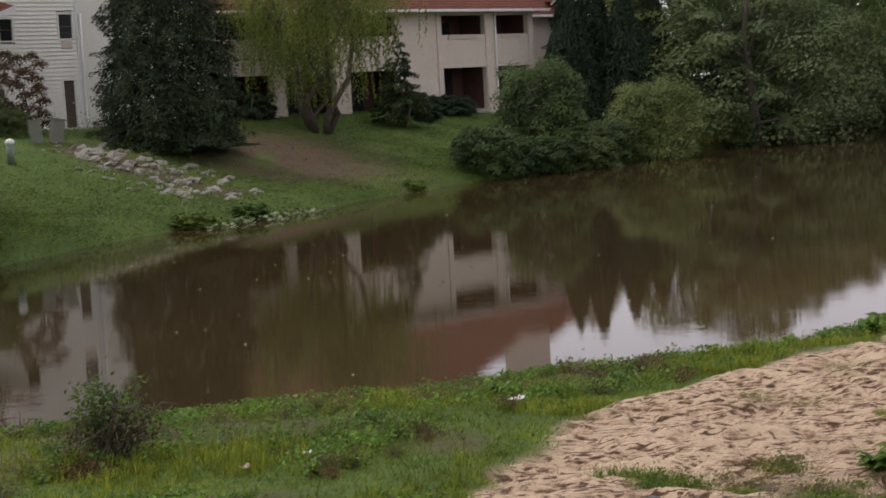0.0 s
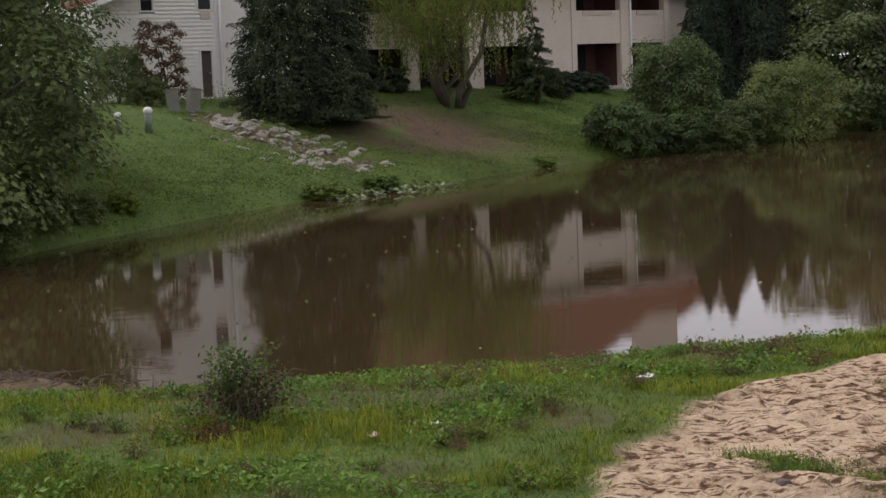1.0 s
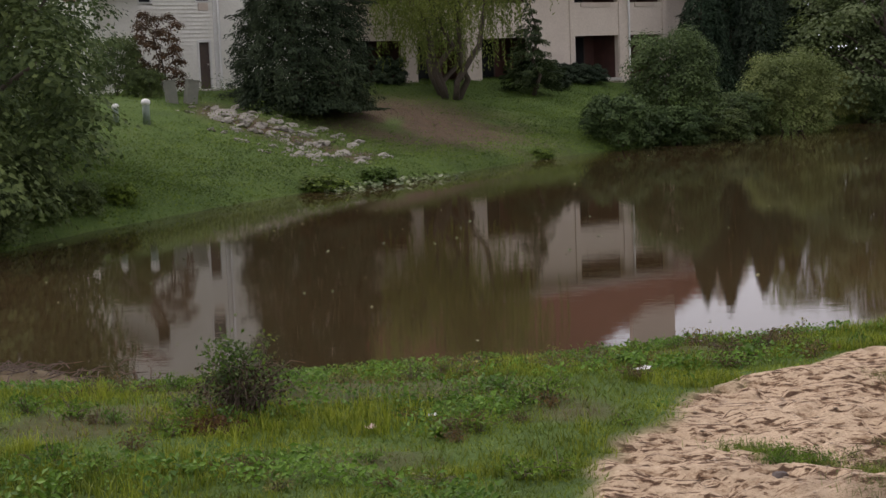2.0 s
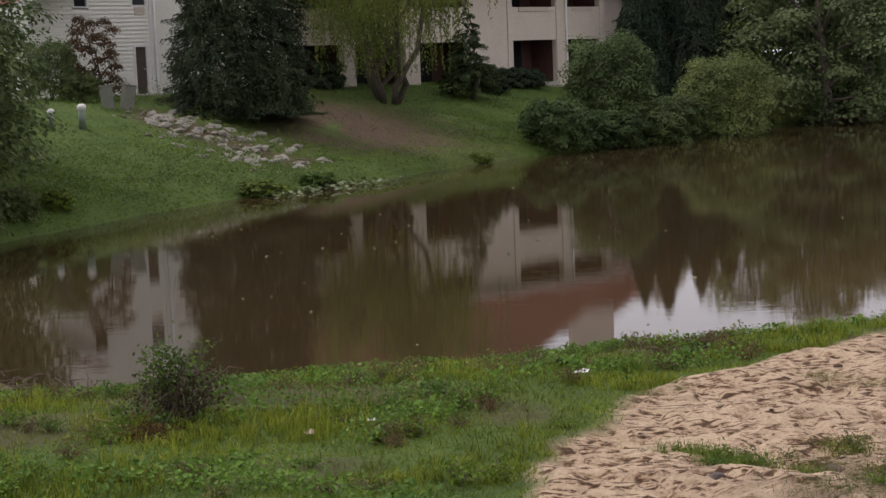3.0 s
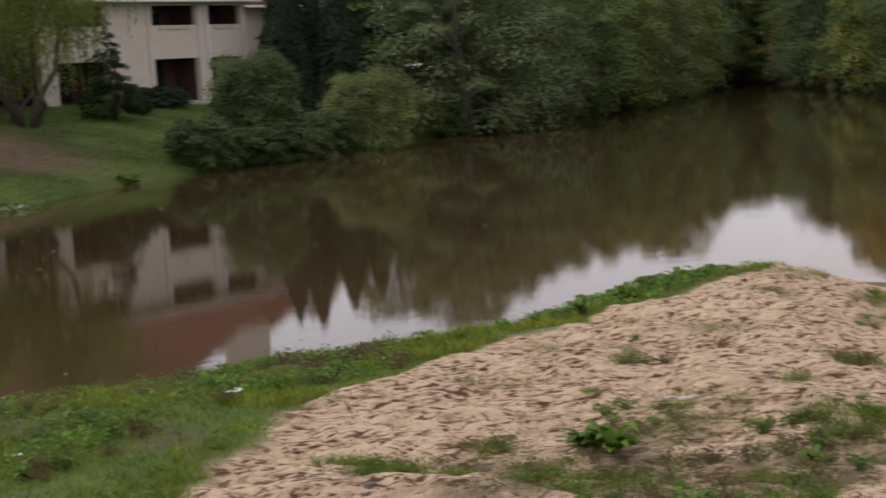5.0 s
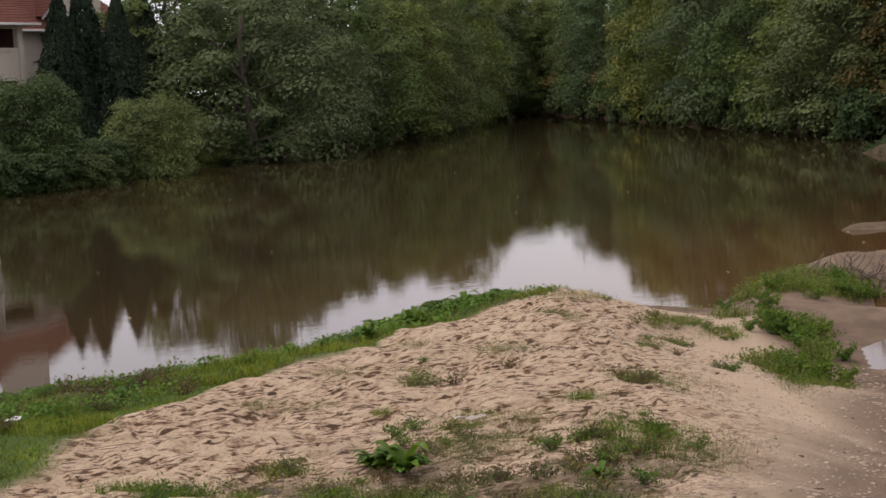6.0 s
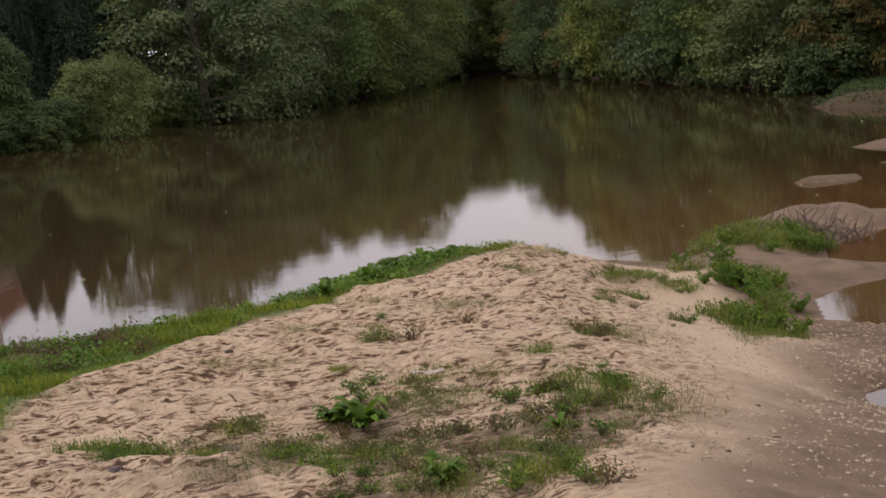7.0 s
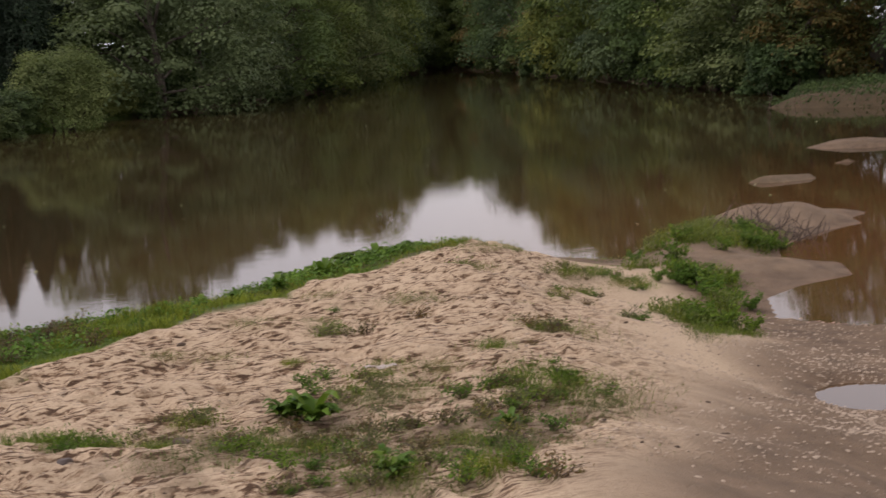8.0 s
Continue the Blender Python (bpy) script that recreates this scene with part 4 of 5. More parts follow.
for x, y, turn, s, who in ((19.3, 83.2, 70, 0.95, alder), (28.6, 97.2, 160, 1.02, oak), (32.6, 103.5, 40, 1.0, alder), (36.9, 111.5, 250, 1.0, oak), (41.0, 120.5, 130, 1.1, oak), (44.0, 129.5, 30, 1.12, alder), (47.8, 138.5, 75, 1.12, oak),
                           (50.0, 142.5, 300, 1.12, oak), (53.5, 145.8, 210, 0.95, alder), (56.8, 147.8, 30, 0.95, light), (59.8, 144.0, 200, 0.92, oak), (60.2, 137.0, 20, 0.95, rust), (58.4, 128.0, 100, 1.05, oak),
                           (56.0, 120.0, 330, 1.05, alder), (52.2, 104.5, 60, 1.05, oak), (50.2, 97.5, 180, 1.05, light), (48.9, 90.0, 280, 1.02, oak), (47.4, 83.0, 20, 1.05, alder), (46.0, 76.5, 140, 1.0, oak),
                           (44.8, 70.2, 240, 1.0, oak), (43.6, 64.5, 90, 1.0, alder), (42.3, 59.8, 10, 0.8, rust)):
    again(who, x, y, turn, s, 0.05, s * (0.9 + 0.24 * ((x * 7.31 + y * 3.17) % 1)) * (1.25 if 0.45 < x / y < 0.62 else 1.24 if 0.3 < x / y < 0.4 else 1))
# the second row behind the shore
for x, y, turn, s, who in ((13.4, 84.0, 15, 1.05, oak), (17.6, 89, 75, 1.1, oak), (21.0, 93.0, 10, 1.1, alder), (50, 152, 30, 1.08, oak), (53.5, 150, 130, 1.0, alder), (22, 96, 100, 0.75, light), (28, 106, 200, 0.8, alder), (34.5, 117, 50, 0.95, oak), (40, 129, 280, 1.1, rust), (44.5, 143, 140, 1.18, rust),
                           (57, 154.5, 80, 1.08, rust), (64, 151, 250, 0.98, light), (66, 141, 70, 1.0, oak), (64, 129, 190, 1.15, light), (60.5, 117, 310, 1.2, oak), (57.5, 105, 20, 1.15, alder),
                           (56, 93, 130, 1.05, oak), (54, 81, 220, 1.05, light), (51, 70, 330, 1.1, oak), (7.5, 84.5, 300, 0.74, oak), (12, 85, 200, 0.78, alder), (4.0, 87, 100, 0.7, oak),
                           (55.2, 151.5, 20, 1.1, alder), (59.8, 150.5, 190, 1.1, oak), (61.6, 147.2, 80, 1.05, light), (62.8, 143.8, 10, 1.1, oak), (49.2, 146.5, 100, 1.1, alder)):
    again(who, x, y, turn, s, 0.05, s * (0.9 + 0.24 * ((x * 7.31 + y * 3.17) % 1)) * (1.25 if 0.45 < x / y < 0.62 else 1.24 if 0.3 < x / y < 0.4 else 1))

shore_bush = stand(shrub("shore_shrub", 4.5, 2.3, 31, LEAF_DULL, "tall dull green shrub on the far shore", 420, 46, 0.062, 7), 4.3, 62.8, 0)
olive_bush = stand(shrub("olive_shrub", 3.8, 2.55, 32, LEAF_LIGHT, "rounded light olive shrub hanging over the water", 420, 46, 0.06, 6), 9.4, 67.6, 0)
low_bush = stand(shrub("low_shrub", 2.0, 1.6, 33, LEAF_DULL, "low dark leafy shrub at the water's edge", 330, 26, 0.065), 1.9, 58.8, 0)
fringe = stand(shrub("grass_clump", 1.9, 1.7, 35, COVER, "low clump of green weeds on the pond's edge", 90, 26, 0.12), -10.6, 36.0, 0, 0.3)
again(low_bush, 4.0, 60.9, 90, 1.05, 0.05, 0.85)
again(low_bush, 6.2, 63.6, 200, 0.9, 0.05, 0.7)
again(low_bush, 7.4, 66.2, 20, 0.9)
again(olive_bush, 12.6, 74.2, 140, 0.6)
# leafy fringe along the foot of the far trees
for i, (x, y) in enumerate(((14.3, 76.0), (17.2, 80.0), (20.6, 84.2), (22.4, 86.6), (25.4, 90.5), (27.0, 93.4), (30.4, 98.8), (34.2, 105.2), (38.4, 112.8), (42.6, 123.0), (44.4, 128.0), (47.5, 135.5), (50.5, 139.8),
                            (55.6, 146.0), (58.6, 145.8), (58.9, 140.0), (58.6, 132.0), (56.6, 125.0), (54.4, 117.0), (52.6, 110.0), (50.6, 101.5), (49.0, 95.0), (47.8, 87.5), (46.4, 80.5), (45.0, 74.5), (43.8, 69.0), (42.4, 63.5), (41.2, 60.2))):
    again(low_bush, x - 0.5 * (i > 15), y, i * 67, (1.5 if i > 15 else 1.0) + 0.25 * math.sin(i * 2.3), 0.1)
for x, y, s in ((-6.9, 43.0, 0.42), (-5.6, 45.2, 0.36), (-0.9, 54.4, 0.28)):
    again(fringe, x, y, x * 50, s * 1.2, 0.1, s * 0.75)
hedge = stand(shrub("clipped_hedge", 1.25, 0.85, 34, NEEDLE, "clipped dark evergreen hedge beside the building", 260, 24, 0.052, 3), -7.4, 65.4, 0)
for x, y, s in ((-1.1, 71.3, 1.1), (0.3, 72.6, 0.95), (1.2, 73.4, 0.9), (-0.5, 70.2, 0.8)):
    again(hedge, x, y, x * 77, s * 1.15, 0.05, s * 0.85)
near_oak = stand(broad_tree("shore_tree", 9.2, 4.4, 25, LEAF_DULL, "dark leafy tree at the marshy end of the pond", 0.02, 60, 480, 0.068), 48.0, 65.0, 10, 1.3)
for x, y, turn, s in ((45.6, 59.5, 110, 1.3), (47, 52, 70, 1.35), (44, 41, 170, 1.4), (40, 32, 270, 1.4)):
    again(near_oak, x, y, turn, s)
left_tree = stand(broad_tree("bank_tree", 8.5, 3.1, 41, LEAF_DULL, "leafy tree overhanging the near end of the bank", 0.02, 90, 250, 0.085, trunks=2), -12.9, 30.8, 0)
again(left_tree, -14.2, 36.0, 150, 0.9)
again(left_tree, -15.5, 40.5, 260, 0.95)
again(low_bush, -11.6, 29.6, 80, 0.7)
again(low_bush, -11.7, 32.6, 10, 0.7)
again(low_bush, -11.0, 34.2, 10, 0.4)
red_shrub = stand(shrub("withered_shrub", 3.3, 1.2, 42, BROWN_LEAF, "reddish-brown half-withered shrub by the siding wall", 190, 26, 0.05, 8), -14.4, 54.6, 0)
again(shore_bush, -15.7, 53.8, 40, 0.5)
again(low_bush, -14.6, 53.4, 40, 0.55)


# ---- small things on the far bank ----
def cap_post(h, r):
    post = tagged(new("vent_post"), "short green post with a white domed cap on the lawn", "post", "posts on the bank")
    bm = bmesh.new()
    bmesh.ops.create_cone(bm, cap_ends=True, segments=14, radius1=r, radius2=r * 0.95, depth=h, matrix=Matrix.Translation((0, 0, h / 2)))
    part("shaft", bm, POST_PAINT, post, "", True)
    bm = bmesh.new()
    bmesh.ops.create_uvsphere(bm, u_segments=14, v_segments=8, radius=r * 1.25, matrix=Matrix.Translation((0, 0, h)) @ Matrix.Diagonal((1, 1, 0.8, 1)))
    part("cap", bm, WHITE, post, "white cap", True)
    return post


post = stand(cap_post(0.72, 0.12), -13.1, 47.9)
again(post, -13.9, 47.3, 0, 0.8)


def utility_box():
    b = tagged(new("utility_box"), "leaning grey-green utility box on the lawn", "utility box", "utility boxes")
    part("body", boxes((-0.2, 0.2, -0.16, 0.16, -0.1, 0.72), bevel=0.02), BOX_GREEN, b)
    part("lid", boxes((-0.22, 0.22, -0.18, 0.18, 0.722, 0.78), bevel=0.015), BOX_GREEN, b)
    return b


u = utility_box()
u.matrix_world = pose(-13.3, 52.0, ground_at(-13.3, 52.0), 0, -6, 20)
copy_thing(u, pose(-12.75, 52.3, ground_at(-12.75, 52.3), 0, 9, 40))


def pebble_mesh(name, seed, bumps=0.25, level=1):
    rng = np.random.default_rng(seed)
    bm = bmesh.new()
    bmesh.ops.create_icosphere(bm, subdivisions=level, radius=1)
    for v in bm.verts:
        v.co *= 1 + rng.uniform(-bumps, bumps)
        v.co.z *= 0.55
    mesh = bpy.data.meshes.new(name)
    bm.to_mesh(mesh)
    bm.free()
    return mesh


def build_riprap():
    rng = np.random.default_rng(51)
    pile = tagged(new("rock_spill"), "spill of pale broken stones down the grassy bank", "rocks")
    meshes = [pebble_mesh("stone", 60 + k, 0.3) for k in range(5)]
    for i in range(290):
        k = rng.uniform()
        x = -12.0 + 5.6 * k + rng.normal() * 0.5
        y = 51.8 - 3.6 * k + rng.normal() * (0.7 + 1.0 * k)
        s = 0.05 + 0.16 * rng.uniform() ** 2.2
        ob = link("stone", meshes[i % 5], STONE, pile)
        ob.matrix_world = pose(x, y, ground_at(x, y) + s * 0.05, rng.uniform(-25, 25), rng.uniform(-25, 25), rng.uniform(0, 360)) @ Matrix.Diagonal((s * 1.3, s, s, 1))


def scatter(rng, n, x0, x1, y0, y1, keep):
    x, y = rng.uniform(x0, x1, n), rng.uniform(y0, y1, n)
    k = rng.uniform(size=n) < keep(x, y)
    return x[k], y[k]


def stuff(name, data, mat, label, category):
    return tagged(link(name, mesh_np(name, *data), mat), label, category, kind="stuff")


def build_bank_cover():
    """Ivy-like ground cover and long grass on the far bank."""
    rng = np.random.default_rng(52)
    x, y = scatter(rng, 480000, -20, 14, 26, 80, lambda x, y: (shore_distance(x, y) > -0.12) * far_side(x, y) * (0.25 + 0.75 * smooth(9, 3, shore_distance(x, y)) + 3 * smooth(0.7, 0.2, shore_distance(x, y)))
                   * (1 - 0.93 * np.exp(-np.hypot((x + 5.4) / 4.7, (y - 56.8) / 5.6) ** 4)) * (1 - 0.6 * riprap_share(x, y)) * (x < 8 + 0.1 * y))
    x, y = x[:170000], y[:170000]
    d = shore_distance(x, y)
    tall = 0.06 + 0.38 * smooth(3.0, 0.3, d) * lattice(x * 0.9, y * 0.9, 21) ** 1.5 + 0.75 * smooth(0.35, 0.85, 0.6 * lattice(x * 1.1, y * 1.1, 50) + 0.4 * lattice(x * 3, y * 3, 51)) * smooth(1, -5, x + 7)
    at = np.stack([x, y, np.maximum(surface(x, y), 0) + rng.uniform(0, 1, len(x)) * tall], 1)
    x2, y2 = scatter(rng, 40000, 31, 56, 40, 62, lambda x, y: (shore_distance(x, y) > -0.1) * 1.0)
    x2, y2 = x2[:16000], y2[:16000]
    at2 = np.stack([x2, y2, surface(x2, y2) + rng.uniform(0, 0.5, len(x2)) * lattice(x2 * 0.8, y2 * 0.8, 49)], 1)
    stuff("reed_flat", cards(rng, at2, units(rng, len(x2)) + [0, -0.5, 0.6], rng.uniform(0.04, 0.11, len(x2)), 0.4), LEAF_DULL, "dull green marsh growth on a low spit", "marsh plants")
    stuff("bank_cover", cards(rng, at, units(rng, len(x)) * 0.7 + [0, -0.5, 1.0], rng.uniform(0.02, 0.052, len(x)), 0.5), COVER, "green ivy and long grass covering the far bank", "ground cover")


def build_pads():
    rng = np.random.default_rng(53)
    x, y = scatter(rng, 900, -6.6, -2.4, 41.3, 46.8, lambda x, y: smooth(0.2, -0.3, shore_distance(x, y)) * smooth(-1.9, -0.6, shore_distance(x, y)))
    at = np.stack([x, y, 0.02 + rng.uniform(0, 0.12, len(x))], 1)
    stuff("water_plants", cards(rng, at, units(rng, len(x)) * 0.5 + [0, 0, 1.0], rng.uniform(0.05, 0.11, len(x)), 0.8), PAD, "pale floating leaves and water plants by the shore", "water plants")
    x, y = scatter(rng, 1500, -9, 30, 18, 60, lambda x, y: 0.2 * (shore_distance(x, y) < -0.5) * (0.35 + (np.hypot(x + 3, (y - 27) / 1.5) < 7)))
    at = np.stack([x, y, np.full(len(x), 0.008)], 1)
    stuff("floating_leaves", cards(rng, at, units(rng, len(x)) * 0.35 + [0, -0.2, 1.0], rng.uniform(0.025, 0.05, len(x)), 0.7), PAD, "specks of pale fallen leaves on the water", "leaves")


# ---- near bank ----
def green_share(x, y):
    return (1 - 0.93 * debris_share(x, y)) * (1 - sand_share(x, y)) * (1 - far_side(x, y)) * (shore_distance(x, y) > 0.02)


def build_grass():
    rng = np.random.default_rng(54)
    thin = lambda x, y: 1 - 0.85 * smooth(0.55, 0.72, lattice(x * 0.9, y * 0.9, 12))
    # a short sward
    x, y = scatter(rng, 480000, -9, 9.5, 6.5, 23, lambda x, y: green_share(x, y) * thin(x, y))
    x, y = x[:150000], y[:150000]
    h = (0.03 + 0.035 * lattice(x * 1.1, y * 1.1, 23)) * rng.uniform(0.6, 1.5, len(x))
    at = np.stack([x, y, surface(x, y) - 0.008], 1)
    stuff("grass", short_blades(rng, at, h * 1.1, rng.uniform(0.007, 0.014, len(x)), rng.uniform(0.35, 0.93, len(x))), GRASS, "short uneven green grass on the near bank", "grass")
    # longer clumps
    x, y = scatter(rng, 32000, -9, 9.5, 6.5, 23, lambda x, y: green_share(x, y) * thin(x, y) * smooth(0.3, 0.7, lattice(x * 1.4, y * 1.4, 22)))
    x, y = x[:4800], y[:4800]
    n = 16
    tall = np.repeat((0.04 + 0.11 * lattice(x * 1.6, y * 1.6, 46) ** 1.6) * rng.uniform(0.6, 1.5, len(x)), n)
    x, y = np.repeat(x, n) + rng.normal(size=len(x) * n) * 0.035, np.repeat(y, n) + rng.normal(size=len(x) * n) * 0.035
    at = np.stack([x, y, surface(x, y) - 0.008], 1)
    stuff("grass_clumps", blades(rng, at, tall * rng.uniform(0.6, 1.2, len(x)), rng.uniform(0.004, 0.009, len(x)), rng.uniform(0.15, 0.85, len(x))), GRASS, "longer clumps of grass on the near bank", "grass")
    x, y = scatter(rng, 90000, -9, 9, 6.5, 23, lambda x, y: green_share(x, y) * smooth(0.5, 0.72, lattice(x * 0.9, y * 0.9, 12)))
    x, y = x[:15000], y[:15000]
    at = np.stack([x, y, surface(x, y) - 0.01], 1)
    stuff("dry_grass", blades(rng, at, rng.uniform(0.03, 0.11, len(x)), rng.uniform(0.003, 0.007, len(x)), rng.uniform(0.3, 0.95, len(x))), DRY, "straw-coloured dry grass among the green", "grass")
    # broad-leaved weeds in patches
    x, y = scatter(rng, 22000, -9, 9.5, 6.5, 23, lambda x, y: green_share(x, y) * smooth(0.42, 0.68, lattice(x * 1.3, y * 1.3, 25)))
    x, y = x[:4200], y[:4200]
    n = 13
    size = np.repeat(0.01 + 0.022 * rng.uniform(0, 1, len(x)) ** 1.6, n)
    x, y = np.repeat(x, n) + rng.normal(size=len(x) * n) * 0.06, np.repeat(y, n) + rng.normal(size=len(x) * n) * 0.06
    at = np.stack([x, y, surface(x, y) + rng.uniform(0.01, 0.13, len(x))], 1)
    stuff("clover", cards(rng, at, units(rng, len(x)) * 0.8 + [0, -0.2, 0.9], size * rng.uniform(0.6, 1.2, len(x)), 0.6), WEED, "low broad-leaved weeds in the grass", "weeds")
    x, y = scatter(rng, 160000, 7.2, 14, 12.8, 21.5, lambda x, y: spit_share(x, y) * (land(x, y) > 0.03))
    x, y = x[:5000], y[:5000]
    rise = (0.06 + 0.2 * lattice(x * 2.1, y * 2.1, 47)) * smooth(0.05, 0.6, spit_share(x, y))
    at = np.stack([x, y, surface(x, y) + rng.uniform(0, 1, len(x)) * rise], 1)
    stuff("spit_weeds", cards(rng, at, units(rng, len(x)) + [0, -0.3, 0.7], rng.uniform(0.012, 0.03, len(x)), 0.4), LEAF_LIGHT, "green weeds on the low sand spit", "weeds")
    at = np.stack([x[:3600], y[:3600], surface(x[:3600], y[:3600]) - 0.01], 1)
    stuff("spit_grass", blades(rng, at, rise[:3600] * rng.uniform(0.7, 1.4, len(at)), np.full(len(at), 0.008), rng.uniform(0.2, 0.9, len(at))), GRASS, "tall grass among the weeds of the spit", "grass")


def tuft(name, seed, n, spread, height, mat, label, width=0.004):
    rng = np.random.default_rng(seed)
    p = rng.normal(size=(n, 2)) * spread
    at = np.stack([p[:, 0], p[:, 1], np.full(n, -0.02)], 1)
    t = tagged(new(name), label, "grass tuft")
    link("foliage", mesh_np("blades", *blades(rng, at, height * rng.uniform(0.4, 1.2, n), width * rng.uniform(0.6, 1.4, n), rng.uniform(0.25, 0.97, n))), mat, t)["kind"] = "stuff"
    k = max(20, n // 3)
    p = rng.normal(size=(k, 2)) * spread * 0.9
    at = np.stack([p[:, 0], p[:, 1], rng.uniform(0.01, 0.6, k) * height], 1)
    link("herbage", mesh_np("leaves", *cards(rng, at, units(rng, k) + [0, -0.2, 0.6], rng.uniform(0.006, 0.014, k), 0.5)), mat, t)["kind"] = "stuff"
    return t


def dock_plant(seed, count=26, reach=0.24):
    """A rosette of long arching leaves."""
    rng = np.random.default_rng(seed)
    plant = tagged(new("dock_plant"), "bright green broad-leaved dock plant on the sand", "plant")
    for i in range(count):
        bm = bmesh.new()
        a = i * 2.399
        l = reach * rng.uniform(0.55, 1.15)
        rise = rng.uniform(0.25, 0.95)
        w = l * rng.uniform(0.13, 0.2)
        rows = []
        for j in range(6):
            k = j / 5
            out = l * k * (1 - 0.25 * rise)
            z = l * rise * math.sin(k * 2.1) * 0.75
            half = w * math.sin(math.pi * min(0.97, 0.06 + k * 0.92)) ** 0.8
            c = Vector((math.cos(a) * out, math.sin(a) * out, z))
            s = Vector((-math.sin(a), math.cos(a), 0)) * half
            rows.append([bm.verts.new(c - s + Vector((0, 0, half * 0.4))), bm.verts.new(c), bm.verts.new(c + s + Vector((0, 0, half * 0.4)))])
        for p, q in zip(rows, rows[1:]):
            bm.faces.new((p[0], p[1], q[1], q[0]))
            bm.faces.new((p[1], p[2], q[2], q[1]))
        part("leaf", bm, WEED, plant, "", True)
    return plant


def crumpled(name, w, d, seed, mat, label, category):
    rng = np.random.default_rng(seed)
    bm = bmesh.new()
    bmesh.ops.create_grid(bm, x_segments=7, y_segments=5, size=0.5)
    for v in bm.verts:
        v.co = Vector((v.co.x * w, v.co.y * d, rng.uniform(0, 0.3) * d + 0.25 * d * abs(math.sin(v.co.x * 5))))
    bmesh.ops.solidify(bm, geom=bm.faces[:], thickness=0.002)
    return tagged(part(name, bm, mat), label, category)


def twiggy_bush(seed, h, r, leafiness=1.0):
    """Arching bare twigs with withered leaves low down and a fresh green shoot or two on top."""
    rng = np.random.default_rng(seed)
    bush = tagged(new("bramble_bush"), "small dark bramble with bare twigs and a few green leaves", "bush")
    low, high = [], []
    for i in range(int(44 + 26 * leafiness)):
        a = rng.uniform(0, 2 * math.pi)
        reach = r * rng.uniform(0.35, 1.15)
        e = (math.cos(a) * reach, math.sin(a) * reach, h * rng.uniform(0.15, 0.75))
        pts = limb_points(rng, (rng.normal() * 0.07, rng.normal() * 0.07, -0.03), e, 0.16 * h / 0.5, 6)
        part("twig", tube(bmesh.new(), pts, np.linspace(0.007, 0.0018, 6), 4), TWIG, bush)
        low += pts[1:]
    for i in range(int(9 * leafiness)):
        e = (0.1 * r + rng.normal() * 0.3 * r, rng.normal() * 0.3 * r, h * rng.uniform(0.8, 1.05))
        pts = limb_points(rng, (rng.normal() * 0.06, 0, 0), e, 0.04, 6)
        part("shoot", tube(bmesh.new(), pts, np.linspace(0.006, 0.002, 6), 4), TWIG, bush)
        high += pts[3:]
    for i in range(int(5 * leafiness)):
        e = (r * rng.uniform(1.1, 1.45), rng.normal() * 0.2, h * rng.uniform(0.3, 0.8))
        part("twig", tube(bmesh.new(), limb_points(rng, (r * 0.3, 0, h * 0.2), e, 0.1, 6), np.linspace(0.006, 0.0018, 6), 4), TWIG, bush)
    low = np.array(low)
    high = np.array(high) if high else low
    for ends, n, mat, size in ((low, 1500, BROWN_LEAF, 0.015), (low, int(850 * leafiness), LEAF_DULL, 0.016), (high, int(560 * leafiness), LEAF_DULL, 0.017), (high, int(260 * leafiness), WEED, 0.018)):
        if n:
            at = ends[rng.integers(len(ends), size=n)] + rng.normal(size=(n, 3)) * 0.04
            at[:, 2] = np.maximum(at[:, 2], 0.01)
            link("leaves", mesh_np("leaves", *cards(rng, at, units(rng, n) + [0, 0, 0.5], size * rng.uniform(0.6, 1.3, n), 0.55)), mat, bush)
    return bush


def weed_plant(seed, mat, label, height=0.14, reach=0.13, leaves=150, size=0.014):
    """A sprawling herb: thin stems from one root with small leaves along them."""
    rng = np.random.default_rng(seed)
    plant = tagged(new("weed_plant"), label, "weed")
    stalks, ends = bmesh.new(), []
    for i in range(11):
        a, k = i * 2.399, rng.uniform(0.25, 1.0)
        e = (math.cos(a) * reach * k, math.sin(a) * reach * k, height * rng.uniform(0.3, 1.05) * (1.2 - 0.6 * k))
        pts = limb_points(rng, (0, 0, -0.02), e, 0.02, 5)
        tube(stalks, pts, np.linspace(0.003, 0.0012, 5), 4)
        ends += [np.array(p) + (np.array(q) - np.array(p)) * f for p, q in zip(pts[1:], pts[2:]) for f in (0, 0.33, 0.66, 1)]
    part("stem", stalks, TWIG, plant)
    ends = np.array(ends)
    at = ends[rng.integers(len(ends), size=leaves)] + rng.normal(size=(leaves, 3)) * [0.02, 0.02, 0.01]
    at[:, 2] = np.maximum(at[:, 2], 0.005)
    link("foliage", mesh_np("leaves", *cards(rng, at, units(rng, leaves) + [0, -0.1, 0.8], size * rng.uniform(0.6, 1.4, leaves), 0.42)), mat, plant)["kind"] = "stuff"
    return plant


